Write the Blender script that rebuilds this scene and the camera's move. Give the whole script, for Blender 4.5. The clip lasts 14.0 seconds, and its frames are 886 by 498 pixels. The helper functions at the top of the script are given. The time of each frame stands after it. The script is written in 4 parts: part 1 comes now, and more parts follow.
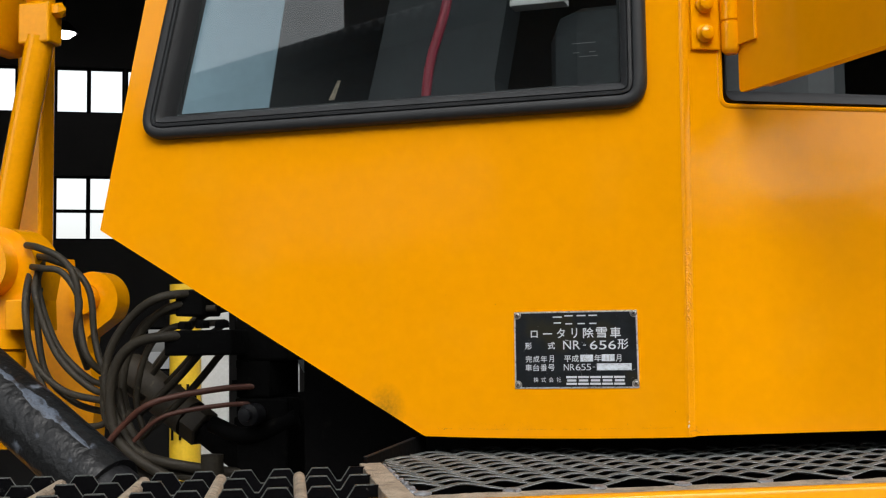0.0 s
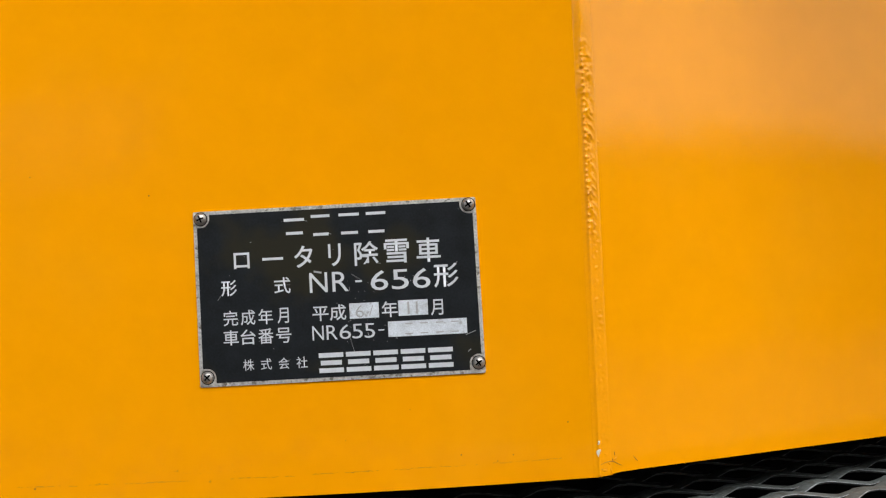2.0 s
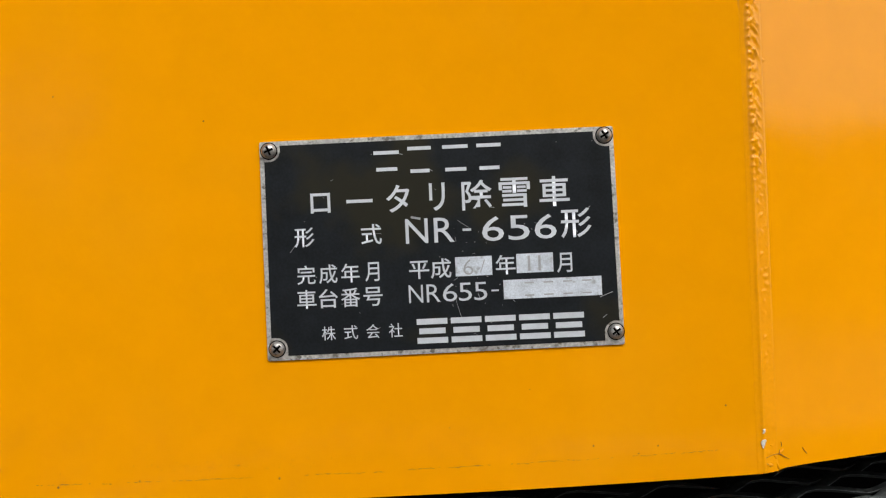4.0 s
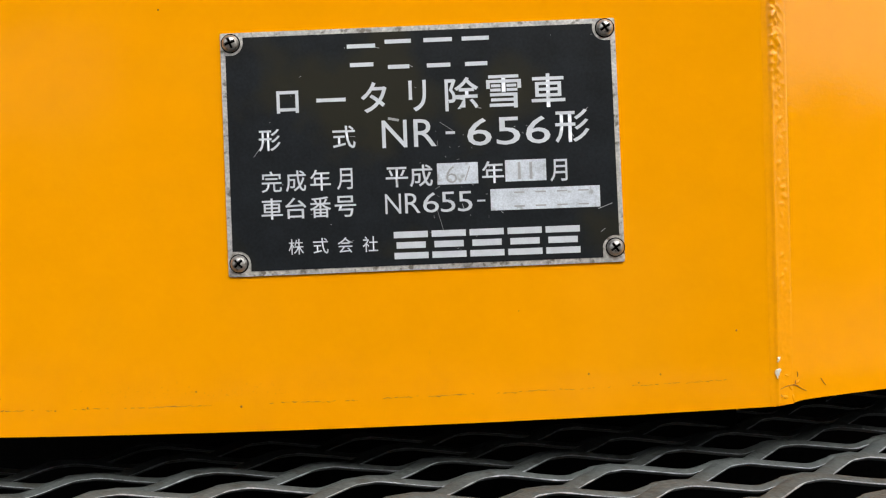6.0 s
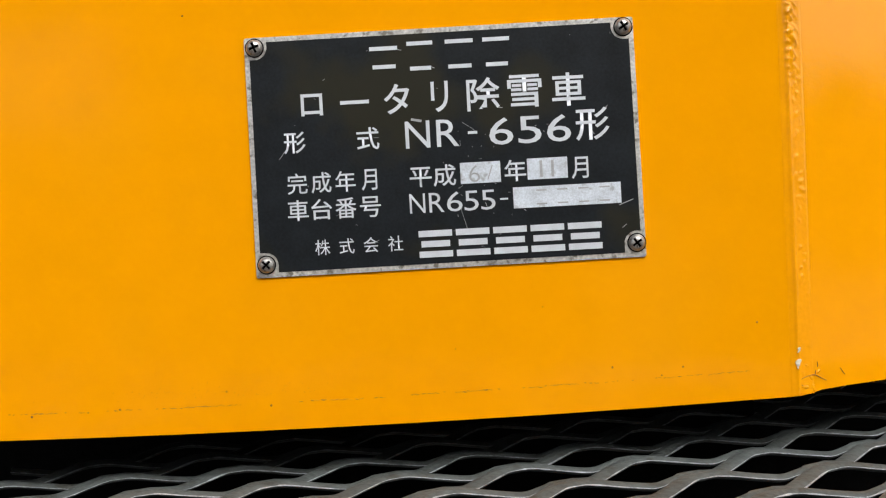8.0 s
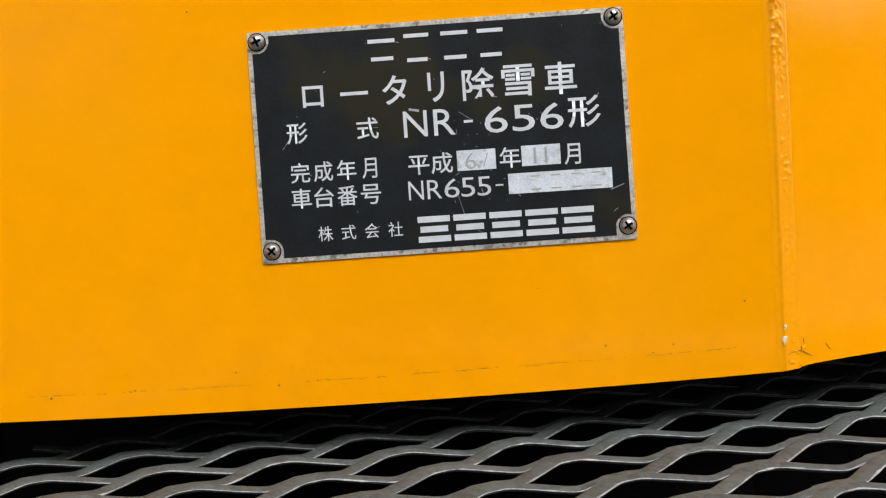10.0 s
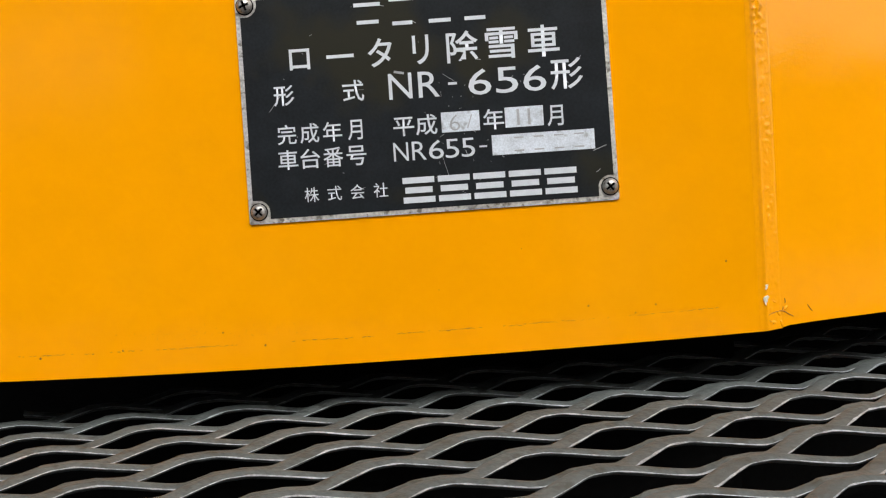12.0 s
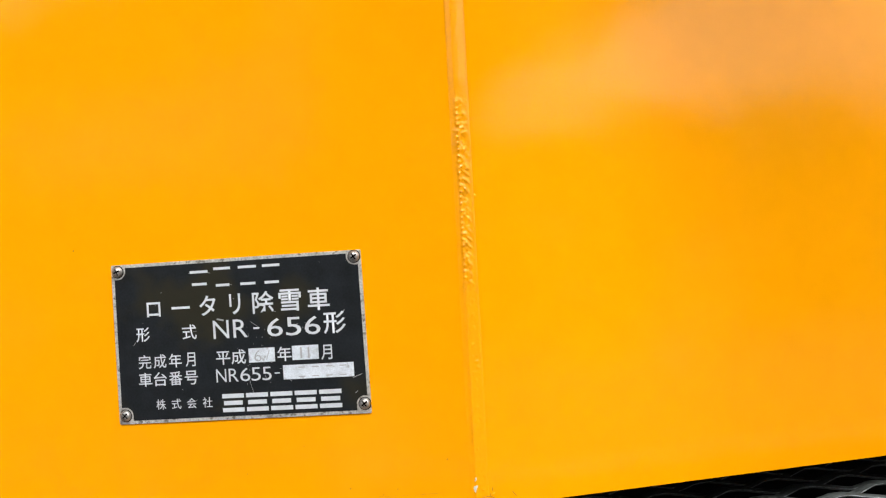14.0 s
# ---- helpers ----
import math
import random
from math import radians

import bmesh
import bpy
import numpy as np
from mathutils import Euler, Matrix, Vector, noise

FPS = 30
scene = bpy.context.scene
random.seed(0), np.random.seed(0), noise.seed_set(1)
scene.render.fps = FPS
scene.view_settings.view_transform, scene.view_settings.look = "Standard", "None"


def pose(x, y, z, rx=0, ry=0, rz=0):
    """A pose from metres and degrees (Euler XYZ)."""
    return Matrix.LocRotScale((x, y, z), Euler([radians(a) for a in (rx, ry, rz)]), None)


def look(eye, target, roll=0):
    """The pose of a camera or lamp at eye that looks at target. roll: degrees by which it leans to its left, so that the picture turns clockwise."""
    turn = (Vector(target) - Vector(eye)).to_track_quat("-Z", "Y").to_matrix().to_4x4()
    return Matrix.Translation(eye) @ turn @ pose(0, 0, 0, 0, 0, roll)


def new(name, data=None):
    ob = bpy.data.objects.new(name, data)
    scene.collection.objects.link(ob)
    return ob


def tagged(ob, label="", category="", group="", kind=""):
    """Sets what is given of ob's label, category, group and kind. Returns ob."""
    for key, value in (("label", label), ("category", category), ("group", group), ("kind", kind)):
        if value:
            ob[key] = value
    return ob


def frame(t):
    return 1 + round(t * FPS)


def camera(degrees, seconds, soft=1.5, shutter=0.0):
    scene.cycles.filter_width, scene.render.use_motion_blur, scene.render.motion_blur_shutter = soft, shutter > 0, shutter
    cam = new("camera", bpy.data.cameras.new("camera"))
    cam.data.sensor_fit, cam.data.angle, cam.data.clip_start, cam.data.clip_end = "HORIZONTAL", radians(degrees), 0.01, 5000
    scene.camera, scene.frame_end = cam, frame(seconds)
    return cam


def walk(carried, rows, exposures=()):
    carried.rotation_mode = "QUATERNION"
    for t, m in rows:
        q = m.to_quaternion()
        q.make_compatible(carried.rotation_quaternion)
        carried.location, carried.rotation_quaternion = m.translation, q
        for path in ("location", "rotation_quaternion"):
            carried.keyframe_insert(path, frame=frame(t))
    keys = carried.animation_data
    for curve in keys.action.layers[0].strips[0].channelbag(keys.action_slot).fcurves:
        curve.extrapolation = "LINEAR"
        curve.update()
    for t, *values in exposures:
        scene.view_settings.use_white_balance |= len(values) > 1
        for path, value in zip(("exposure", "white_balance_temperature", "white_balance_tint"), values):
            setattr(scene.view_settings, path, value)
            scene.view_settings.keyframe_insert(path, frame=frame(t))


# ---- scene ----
# The camera is carried by hand from the side of a snow-blower's cab up to its maker's plate and back.
LENS = 38.29
PATH = [
    (0, 0.2658, -1.3055, 1.5045, 17.359, 4.383, -0.773),
    (0.2, 0.2241, -1.2383, 1.5042, 15.770, 3.846, -0.317),
    (0.4, 0.1928, -1.1565, 1.4904, 15.057, 3.040, -0.923),
    (0.5, 0.2006, -1.0989, 1.4880, 15.740, 2.941, -0.710),
    (0.6, 0.1929, -1.0496, 1.4795, 15.367, 3.570, -1.554),
    (0.8, 0.1763, -0.9550, 1.5018, 14.762, 2.842, -1.261),
    (1, 0.1744, -0.8716, 1.5018, 14.543, 2.743, -1.799),
    (1.2, 0.1404, -0.7995, 1.4928, 11.888, 3.100, -1.998),
    (1.5, 0.0848, -0.6987, 1.5004, 6.310, 2.657, -2.433),
    (2, 0.0727, -0.5789, 1.4992, 2.366, 1.750, -2.967),
    (2.5, 0.0842, -0.5220, 1.4985, 3.700, 1.315, -2.524),
    (3, 0.0699, -0.5073, 1.4854, 4.250, 1.993, -3.441),
    (3.5, 0.0402, -0.4826, 1.4802, 3.265, 2.377, -3.431),
    (4, 0.0044, -0.4666, 1.4892, 0.456, 1.038, -2.597),
    (4.2, 0.0162, -0.4589, 1.4815, 0.373, 1.517, -2.333),
    (6.3, 0.0143, -0.4188, 1.4725, 1.330, -0.986, -2.301),
    (6.5, 0.0156, -0.4199, 1.4725, 1.404, -0.966, -2.452),
    (7, 0.0116, -0.4227, 1.4740, 1.207, -1.184, -2.677),
    (7.5, 0.0101, -0.4261, 1.4773, 1.538, -1.513, -2.657),
    (8, 0.0054, -0.4264, 1.4757, 1.026, -1.292, -3.104),
    (8.2, 0.0055, -0.4259, 1.4697, 0.773, -0.901, -3.215),
    (10.3, 0.0176, -0.4445, 1.4872, 2.560, -3.402, -4.136),
    (10.5, 0.0224, -0.4450, 1.4749, 2.871, -2.332, -4.226),
    (11, 0.0208, -0.4455, 1.4681, 2.620, -2.039, -4.245),
    (11.5, 0.0268, -0.4449, 1.4712, 2.991, -2.512, -4.443),
    (12, 0.0199, -0.4487, 1.4623, 2.221, -1.990, -3.808),
    (12.5, 0.0190, -0.4625, 1.4775, 2.214, -2.979, -3.786),
    (13, 0.0359, -0.4993, 1.4900, 2.515, -3.272, -3.637),
    (13.5, 0.0734, -0.5447, 1.5173, 3.171, -2.316, -3.817),
    (14, 0.2128, -0.6051, 1.5289, 10.068, 0.776, -3.618),
]
cam = camera(LENS, 14.0, soft=1.2)


def aim(x, y, z, yaw, pitch, roll):
    """The pose of an eye that looks yaw degrees to the left of +y and pitch degrees up."""
    a, b = radians(yaw), radians(pitch)
    way = Vector((-math.sin(a) * math.cos(b), math.cos(a) * math.cos(b), math.sin(b)))
    return look((x, y, z), Vector((x, y, z)) + 2 * way, roll)


walk(cam, [(t, aim(*row)) for t, *row in PATH], exposures=[(0.0, 0.87), (0.5, 0.80), (1.0, 0.85), (2.5, 0.84), (4.0, 0.79), (6.5, 0.95), (8.5, 0.95), (12.0, 0.96), (12.8, 0.99), (13.5, 1.24), (14.0, 1.24)])

# ---- light: an overcast sky in front of an open hall ----
world = bpy.data.worlds.new("overcast_sky")
scene.world = world
world.use_nodes = True
wn = world.node_tree.nodes
sky = wn.new("ShaderNodeTexSky")
sky.sky_type = "NISHITA"
sky.sun_disc = False
sky.sun_elevation, sky.sun_rotation = radians(40), radians(153.4)
sky.dust_density, sky.air_density = 4.0, 1.2
grey = wn.new("ShaderNodeHueSaturation")
grey.inputs["Saturation"].default_value = 0.25
world.node_tree.links.new(sky.outputs["Color"], grey.inputs["Color"])
world.node_tree.links.new(grey.outputs["Color"], wn["Background"].inputs["Color"])
wn["Background"].inputs["Strength"].default_value = 0.15
sun_data = bpy.data.lights.new("sun", "SUN")
sun_data.energy, sun_data.angle, sun_data.color = 0.65, radians(60), (1.0, 0.97, 0.93)
sun = new("sun", sun_data)
sun.matrix_world = look((6.0, -12.0, 11.5), (0, 0, 0))

# ---- materials ----


def material(name, base, rough=0.5, metal=0.0, vary=0.15, scale=30.0, bump=0.0, bump_scale=200.0, second=None, spots=0.0, spot_scale=60.0, spec=0.5):
    """A surface with a mottled colour at two scales, spots of a second colour, and fine relief. Scales are per metre."""
    m = bpy.data.materials.new(name)
    m.use_nodes = True
    n, link = m.node_tree.nodes, m.node_tree.links.new
    b = n["Principled BSDF"]
    b.inputs["Metallic"].default_value = metal
    b.inputs["Specular IOR Level"].default_value = spec
    co = n.new("ShaderNodeTexCoord")
    big, fine = n.new("ShaderNodeTexNoise"), n.new("ShaderNodeTexNoise")
    for tex, s, d in ((big, scale, 4), (fine, scale * 9, 6)):
        tex.inputs["Scale"].default_value, tex.inputs["Detail"].default_value = s, d
        link(co.outputs["Object"], tex.inputs["Vector"])
    add = n.new("ShaderNodeMath")
    add.operation = "ADD"
    link(big.outputs["Fac"], add.inputs[0])
    link(fine.outputs["Fac"], add.inputs[1])
    span = n.new("ShaderNodeMapRange")
    span.inputs["From Min"].default_value, span.inputs["From Max"].default_value = 0.6, 1.4
    span.inputs["To Min"].default_value, span.inputs["To Max"].default_value = 1 - vary, 1 + vary
    link(add.outputs[0], span.inputs["Value"])
    tint = n.new("ShaderNodeVectorMath")
    tint.operation = "SCALE"
    tint.inputs[0].default_value = base
    link(span.outputs["Result"], tint.inputs["Scale"])
    colour = tint.outputs["Vector"]
    if second:
        mark = n.new("ShaderNodeTexNoise")
        mark.inputs["Scale"].default_value, mark.inputs["Detail"].default_value = spot_scale, 5
        link(co.outputs["Object"], mark.inputs["Vector"])
        cut = n.new("ShaderNodeMapRange")
        cut.inputs["From Min"].default_value, cut.inputs["From Max"].default_value = 0.62 - spots, 0.72 - spots
        link(mark.outputs["Fac"], cut.inputs["Value"])
        mix = n.new("ShaderNodeMix")
        mix.data_type = "RGBA"
        link(cut.outputs["Result"], mix.inputs["Factor"])
        link(colour, mix.inputs["A"])
        mix.inputs["B"].default_value = (*second, 1)
        colour = mix.outputs["Result"]
    link(colour, b.inputs["Base Color"])
    gloss = n.new("ShaderNodeMapRange")
    gloss.inputs["To Min"].default_value, gloss.inputs["To Max"].default_value = max(rough - 0.08, 0.02), min(rough + 0.08, 1)
    link(fine.outputs["Fac"], gloss.inputs["Value"])
    link(gloss.outputs["Result"], b.inputs["Roughness"])
    if bump:
        relief = n.new("ShaderNodeTexNoise")
        relief.inputs["Scale"].default_value, relief.inputs["Detail"].default_value = bump_scale, 3
        link(co.outputs["Object"], relief.inputs["Vector"])
        bp = n.new("ShaderNodeBump")
        bp.inputs["Strength"].default_value, bp.inputs["Distance"].default_value = 1.0, bump
        link(relief.outputs["Fac"], bp.inputs["Height"])
        link(bp.outputs["Normal"], b.inputs["Normal"])
    return m


def cab_paint(name, base):
    """Orange-yellow gloss paint on sheet steel that is not quite flat, brushed over more than once."""
    m = material(name, base, rough=0.05, vary=0.045, scale=7.0, spec=0.33)
    n, link = m.node_tree.nodes, m.node_tree.links.new
    b = n["Principled BSDF"]
    co = n.new("ShaderNodeTexCoord")
    dents, peel = n.new("ShaderNodeTexNoise"), n.new("ShaderNodeTexNoise")
    dents.inputs["Scale"].default_value, dents.inputs["Detail"].default_value = 9.0, 2
    peel.inputs["Scale"].default_value, peel.inputs["Detail"].default_value = 700.0, 3
    one, two = n.new("ShaderNodeBump"), n.new("ShaderNodeBump")
    one.inputs["Strength"].default_value, one.inputs["Distance"].default_value = 1.0, 0.0010
    two.inputs["Strength"].default_value, two.inputs["Distance"].default_value = 1.0, 0.00003
    for tex, bp in ((dents, one), (peel, two)):
        link(co.outputs["Object"], tex.inputs["Vector"])
        link(tex.outputs["Fac"], bp.inputs["Height"])
    # a grey-green smudge by the lower corner, and faint paler blotches at random
    base_link = b.inputs["Base Color"].links[0].from_socket
    where = n.new("ShaderNodeMapping")
    where.inputs["Location"].default_value = (0.209 / 0.026, 0.0, -1.437 / 0.034)
    where.inputs["Scale"].default_value = (1 / 0.026, 0.0, 1 / 0.034)
    ball = n.new("ShaderNodeTexGradient")
    ball.gradient_type = "SPHERICAL"
    link(co.outputs["Object"], where.inputs["Vector"])
    link(where.outputs["Vector"], ball.inputs["Vector"])
    speck = n.new("ShaderNodeTexNoise")
    speck.inputs["Scale"].default_value, speck.inputs["Detail"].default_value = 260.0, 6
    link(co.outputs["Object"], speck.inputs["Vector"])
    times_ = n.new("ShaderNodeMath")
    times_.operation = "MULTIPLY"
    link(ball.outputs["Fac"], times_.inputs[0])
    link(speck.outputs["Fac"], times_.inputs[1])
    smudge = n.new("ShaderNodeMix")
    smudge.data_type = "RGBA"
    stain = n.new("ShaderNodeMapRange")
    stain.inputs["From Min"].default_value, stain.inputs["From Max"].default_value = 0.04, 0.75
    link(times_.outputs[0], stain.inputs["Value"])
    link(stain.outputs["Result"], smudge.inputs["Factor"])
    link(base_link, smudge.inputs["A"])
    smudge.inputs["B"].default_value = (0.22, 0.14, 0.012, 1)
    film = n.new("ShaderNodeTexNoise")
    film.inputs["Scale"].default_value, film.inputs["Detail"].default_value = 12.0, 3
    link(co.outputs["Object"], film.inputs["Vector"])
    thin = n.new("ShaderNodeMapRange")
    thin.inputs["From Min"].default_value, thin.inputs["From Max"].default_value = 0.52, 0.75
    thin.inputs["To Max"].default_value = 0.08
    link(film.outputs["Fac"], thin.inputs["Value"])
    dusty = n.new("ShaderNodeMix")
    dusty.data_type = "RGBA"
    link(thin.outputs["Result"], dusty.inputs["Factor"])
    link(smudge.outputs["Result"], dusty.inputs["A"])
    dusty.inputs["B"].default_value = (0.82, 0.44, 0.04, 1)
    link(dusty.outputs["Result"], b.inputs["Base Color"])
    link(one.outputs["Normal"], two.inputs["Normal"])
    link(two.outputs["Normal"], b.inputs["Normal"])
    return m


ORANGE = (0.80, 0.308, 0.0)
PAINT = cab_paint("orange_paint", ORANGE)
PAINT_OLD = material("old_orange_paint", (0.80, 0.32, 0.0), 0.23, spec=0.42, vary=0.08, scale=14, bump=0.0001, bump_scale=90, second=(0.3, 0.14, 0.02), spots=-0.09, spot_scale=40)
WELD = material("painted_weld", (0.80, 0.308, 0.0), 0.22, vary=0.06, scale=80, bump=0.0001, bump_scale=600, second=(0.7, 0.24, 0.001), spots=-0.1, spot_scale=300, spec=0.35)
CHIP = material("chipped_primer", (0.66, 0.60, 0.48), 0.6, vary=0.2, scale=300)
HEM = material("rusty_hairline", (0.22, 0.085, 0.008), 0.7, vary=0.5, scale=300)
RUBBER = material("black_rubber", (0.016, 0.018, 0.020), 0.55, spec=0.42, vary=0.3, scale=60, bump=0.0002, bump_scale=900)
SILL = material("grey_sill", (0.12, 0.125, 0.13), 0.35, vary=0.2, scale=20)
BLACK = material("black_paint", (0.009, 0.0095, 0.011), 0.45, vary=0.4, scale=25, bump=0.0003, bump_scale=300, second=(0.09, 0.09, 0.09), spots=-0.06, spot_scale=90, spec=0.3)
FLAKED = material("flaking_black_paint", (0.007, 0.0075, 0.008), 0.38, spec=0.4, vary=0.5, scale=25, bump=0.0030, bump_scale=70, second=(0.10, 0.115, 0.14), spots=-0.02, spot_scale=45)
WORN_SHEEN = material("worn_and_sheen_blue_grey", (0.065, 0.080, 0.105), 0.5, vary=0.5, scale=50, bump=0.0008, bump_scale=200, second=(0.014, 0.014, 0.016), spots=0.12, spot_scale=70)
# DARK: albedo near zero, the shade under cab and step is in the colour
DARK = material("near_black_steel", (0.003, 0.003, 0.003), 0.75, vary=0.5, scale=20, bump=0.001, bump_scale=120, second=(0.012, 0.011, 0.009), spots=-0.03, spot_scale=30, spec=0.06)
BURR = material("bare_burred_edge", (0.31, 0.33, 0.35), 0.45, metal=0.3, vary=0.8, scale=160, bump=0.0002, bump_scale=900)
STEEL = material("worn_grating_steel", (0.074, 0.083, 0.080), 0.62, metal=0.05, spec=0.3, vary=0.35, scale=60, bump=0.0006, bump_scale=500, second=(0.056, 0.058, 0.051), spots=0.06, spot_scale=150)
TACK = material("weld_metal", (0.17, 0.18, 0.195), 0.45, metal=0.3, vary=0.5, scale=120, bump=0.0006, bump_scale=600, second=(0.05, 0.047, 0.043), spots=0.05, spot_scale=260)
BAR = material("dusty_steel_bar", (0.27, 0.23, 0.175), 0.8, vary=0.5, scale=45, bump=0.002, bump_scale=420, second=(0.15, 0.125, 0.095), spots=0.06, spot_scale=70)
SERRATED = material("black_serrated_steel", (0.0025, 0.0025, 0.003), 0.35, vary=0.3, scale=40, bump=0.0002, bump_scale=300, spec=0.06, second=(0.1, 0.095, 0.09), spots=-0.08, spot_scale=130)
HOSE = material("dusty_rubber_hose", (0.030, 0.025, 0.017), 0.6, spec=0.3, vary=0.4, scale=30, bump=0.0004, bump_scale=500, second=(0.09, 0.075, 0.05), spots=-0.02, spot_scale=70)
RED_HOSE = material("red_brown_hose", (0.09, 0.03, 0.018), 0.5, vary=0.3, scale=40)
ALU = material("worn_aluminium", (0.60, 0.59, 0.55), 0.38, metal=0.6, vary=0.5, scale=110, bump=0.00012, bump_scale=900, second=(0.24, 0.22, 0.18), spots=0.05, spot_scale=420)
ENAMEL = material("black_enamel", (0.008, 0.0100, 0.0122), 0.36, vary=0.6, scale=110, bump=0.00003, bump_scale=2600, second=(0.0165, 0.0155, 0.0095), spots=0.08, spot_scale=24, spec=0.27)
LETTER = material("bare_metal_lettering", (0.60, 0.635, 0.68), 0.45, metal=0.3, vary=0.1, scale=300, second=(0.4, 0.4, 0.4), spots=-0.1, spot_scale=900)
FIGURE = material("stamped_grey", (0.36, 0.37, 0.38), 0.5, metal=0.4, vary=0.2, scale=250)
STAMP = material("stamped_field", (0.58, 0.63, 0.69), 0.4, metal=0.15, vary=0.3, scale=220, bump=0.00006, bump_scale=700, second=(0.36, 0.38, 0.40), spots=0.02, spot_scale=330)
SCREW = material("screw_steel", (0.42, 0.41, 0.39), 0.35, metal=0.8, vary=0.4, scale=300, second=(0.10, 0.095, 0.085), spots=0.02, spot_scale=700)
CONCRETE = material("asphalt", (0.07, 0.07, 0.068), 0.85, vary=0.2, scale=1.5, bump=0.002, bump_scale=40)
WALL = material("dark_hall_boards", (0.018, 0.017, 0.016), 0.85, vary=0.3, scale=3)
ROOFING = material("grey_roof_tiles", (0.08, 0.085, 0.09), 0.6, vary=0.3, scale=4)
PLASTER = material("dark_wood_siding", (0.06, 0.05, 0.042), 0.85, vary=0.15, scale=2)
WHITE = material("white_painted_steel", (0.52, 0.53, 0.52), 0.5, vary=0.12, scale=12)
YELLOW = material("yellow_post_paint", (0.78, 0.5, 0.02), 0.5, vary=0.15, scale=10)
CABIN = material("cabin_lining", (0.030, 0.038, 0.042), 0.7, vary=0.3, scale=12)
PALE = material("pale_blue_sheet", (0.20, 0.30, 0.36), 0.5, vary=0.12, scale=9)
CRIMSON = material("crimson_bar", (0.22, 0.022, 0.04), 0.4, vary=0.15, scale=20)


def glass(name, tint):
    m = bpy.data.materials.new(name)
    m.use_nodes = True
    b = m.node_tree.nodes["Principled BSDF"]
    b.inputs["Base Color"].default_value = (*tint, 1)
    b.inputs["Transmission Weight"].default_value = 1.0
    b.inputs["Roughness"].default_value = 0.0
    b.inputs["IOR"].default_value = 1.5
    return m


GLASS = glass("tinted_glass", (0.8, 0.86, 0.87))
LAMPLIGHT = bpy.data.materials.new("lamp_glow")
LAMPLIGHT.use_nodes = True
LAMPLIGHT.node_tree.nodes["Principled BSDF"].inputs["Emission Color"].default_value = (1, 0.95, 1, 1)
LAMPLIGHT.node_tree.nodes["Principled BSDF"].inputs["Emission Strength"].default_value = 8

# ---- mesh helpers ----
TURN = 29.11  # the truck stands turned by this from the nose panel, whose plane is y = 0
TRUCK = pose(0, 0, 0, 0, 0, TURN)


def thing(name, label, category, group="", at=None):
    """An Empty at the base of a thing; its parts are children."""
    ob = new(name)
    ob.empty_display_size = 0.05
    if at is not None:
        ob.matrix_world = at
    return tagged(ob, label, category, group)


def part(name, bm, mat, parent=None, label="", smooth=False, m=None):
    """Links a bmesh as one mesh object under a thing or part; bm is in the frame m (the world by default)."""
    if m is not None:
        bmesh.ops.transform(bm, matrix=m, verts=bm.verts)
    me = bpy.data.meshes.new(name)
    bmesh.ops.recalc_face_normals(bm, faces=bm.faces)
    bm.to_mesh(me)
    bm.free()
    me.materials.append(mat)
    if smooth:
        for p in me.polygons:
            p.use_smooth = True
        me.set_sharp_from_angle(angle=radians(40))
    ob = new(name, me)
    if parent is not None:
        bpy.context.view_layer.update()
        ob.parent = parent
        ob.matrix_parent_inverse = parent.matrix_world.inverted()
    if label:
        tagged(ob, label)
    return ob


def alone(name, bm, mat, label, category, group="", kind="", smooth=False, m=None):
    return tagged(part(name, bm, mat, None, "", smooth, m), label, category, group, kind)


def box(x0, x1, y0, y1, z0, z1, bevel=0.0, into=None):
    bm = into or bmesh.new()
    m = Matrix.LocRotScale(((x0 + x1) / 2, (y0 + y1) / 2, (z0 + z1) / 2), None, (abs(x1 - x0), abs(y1 - y0), abs(z1 - z0)))
    made = bmesh.ops.create_cube(bm, size=1, matrix=m)
    if bevel:
        edges = list({e for v in made["verts"] for e in v.link_edges})
        bmesh.ops.bevel(bm, geom=edges, offset=bevel, segments=2, affect="EDGES", profile=0.5)
    return bm


def rounded(points, radius, steps=6):
    """A closed outline of 2D points with its corners rounded; radius: one for all, or one a corner."""
    out, n = [], len(points)
    for i, p in enumerate(points):
        r = radius[i] if isinstance(radius, (list, tuple)) else radius
        p, a, c = Vector(p), Vector(points[i - 1]), Vector(points[(i + 1) % n])
        if r <= 0:
            out.append(p)
            continue
        d1, d2 = (a - p).normalized(), (c - p).normalized()
        cut = r / math.tan(d1.angle(d2) / 2)
        p1, p2 = p + d1 * cut, p + d2 * cut
        for k in range(steps + 1):
            s = k / steps
            out.append((1 - s) ** 2 * p1 + 2 * s * (1 - s) * p + s**2 * p2)
    return out


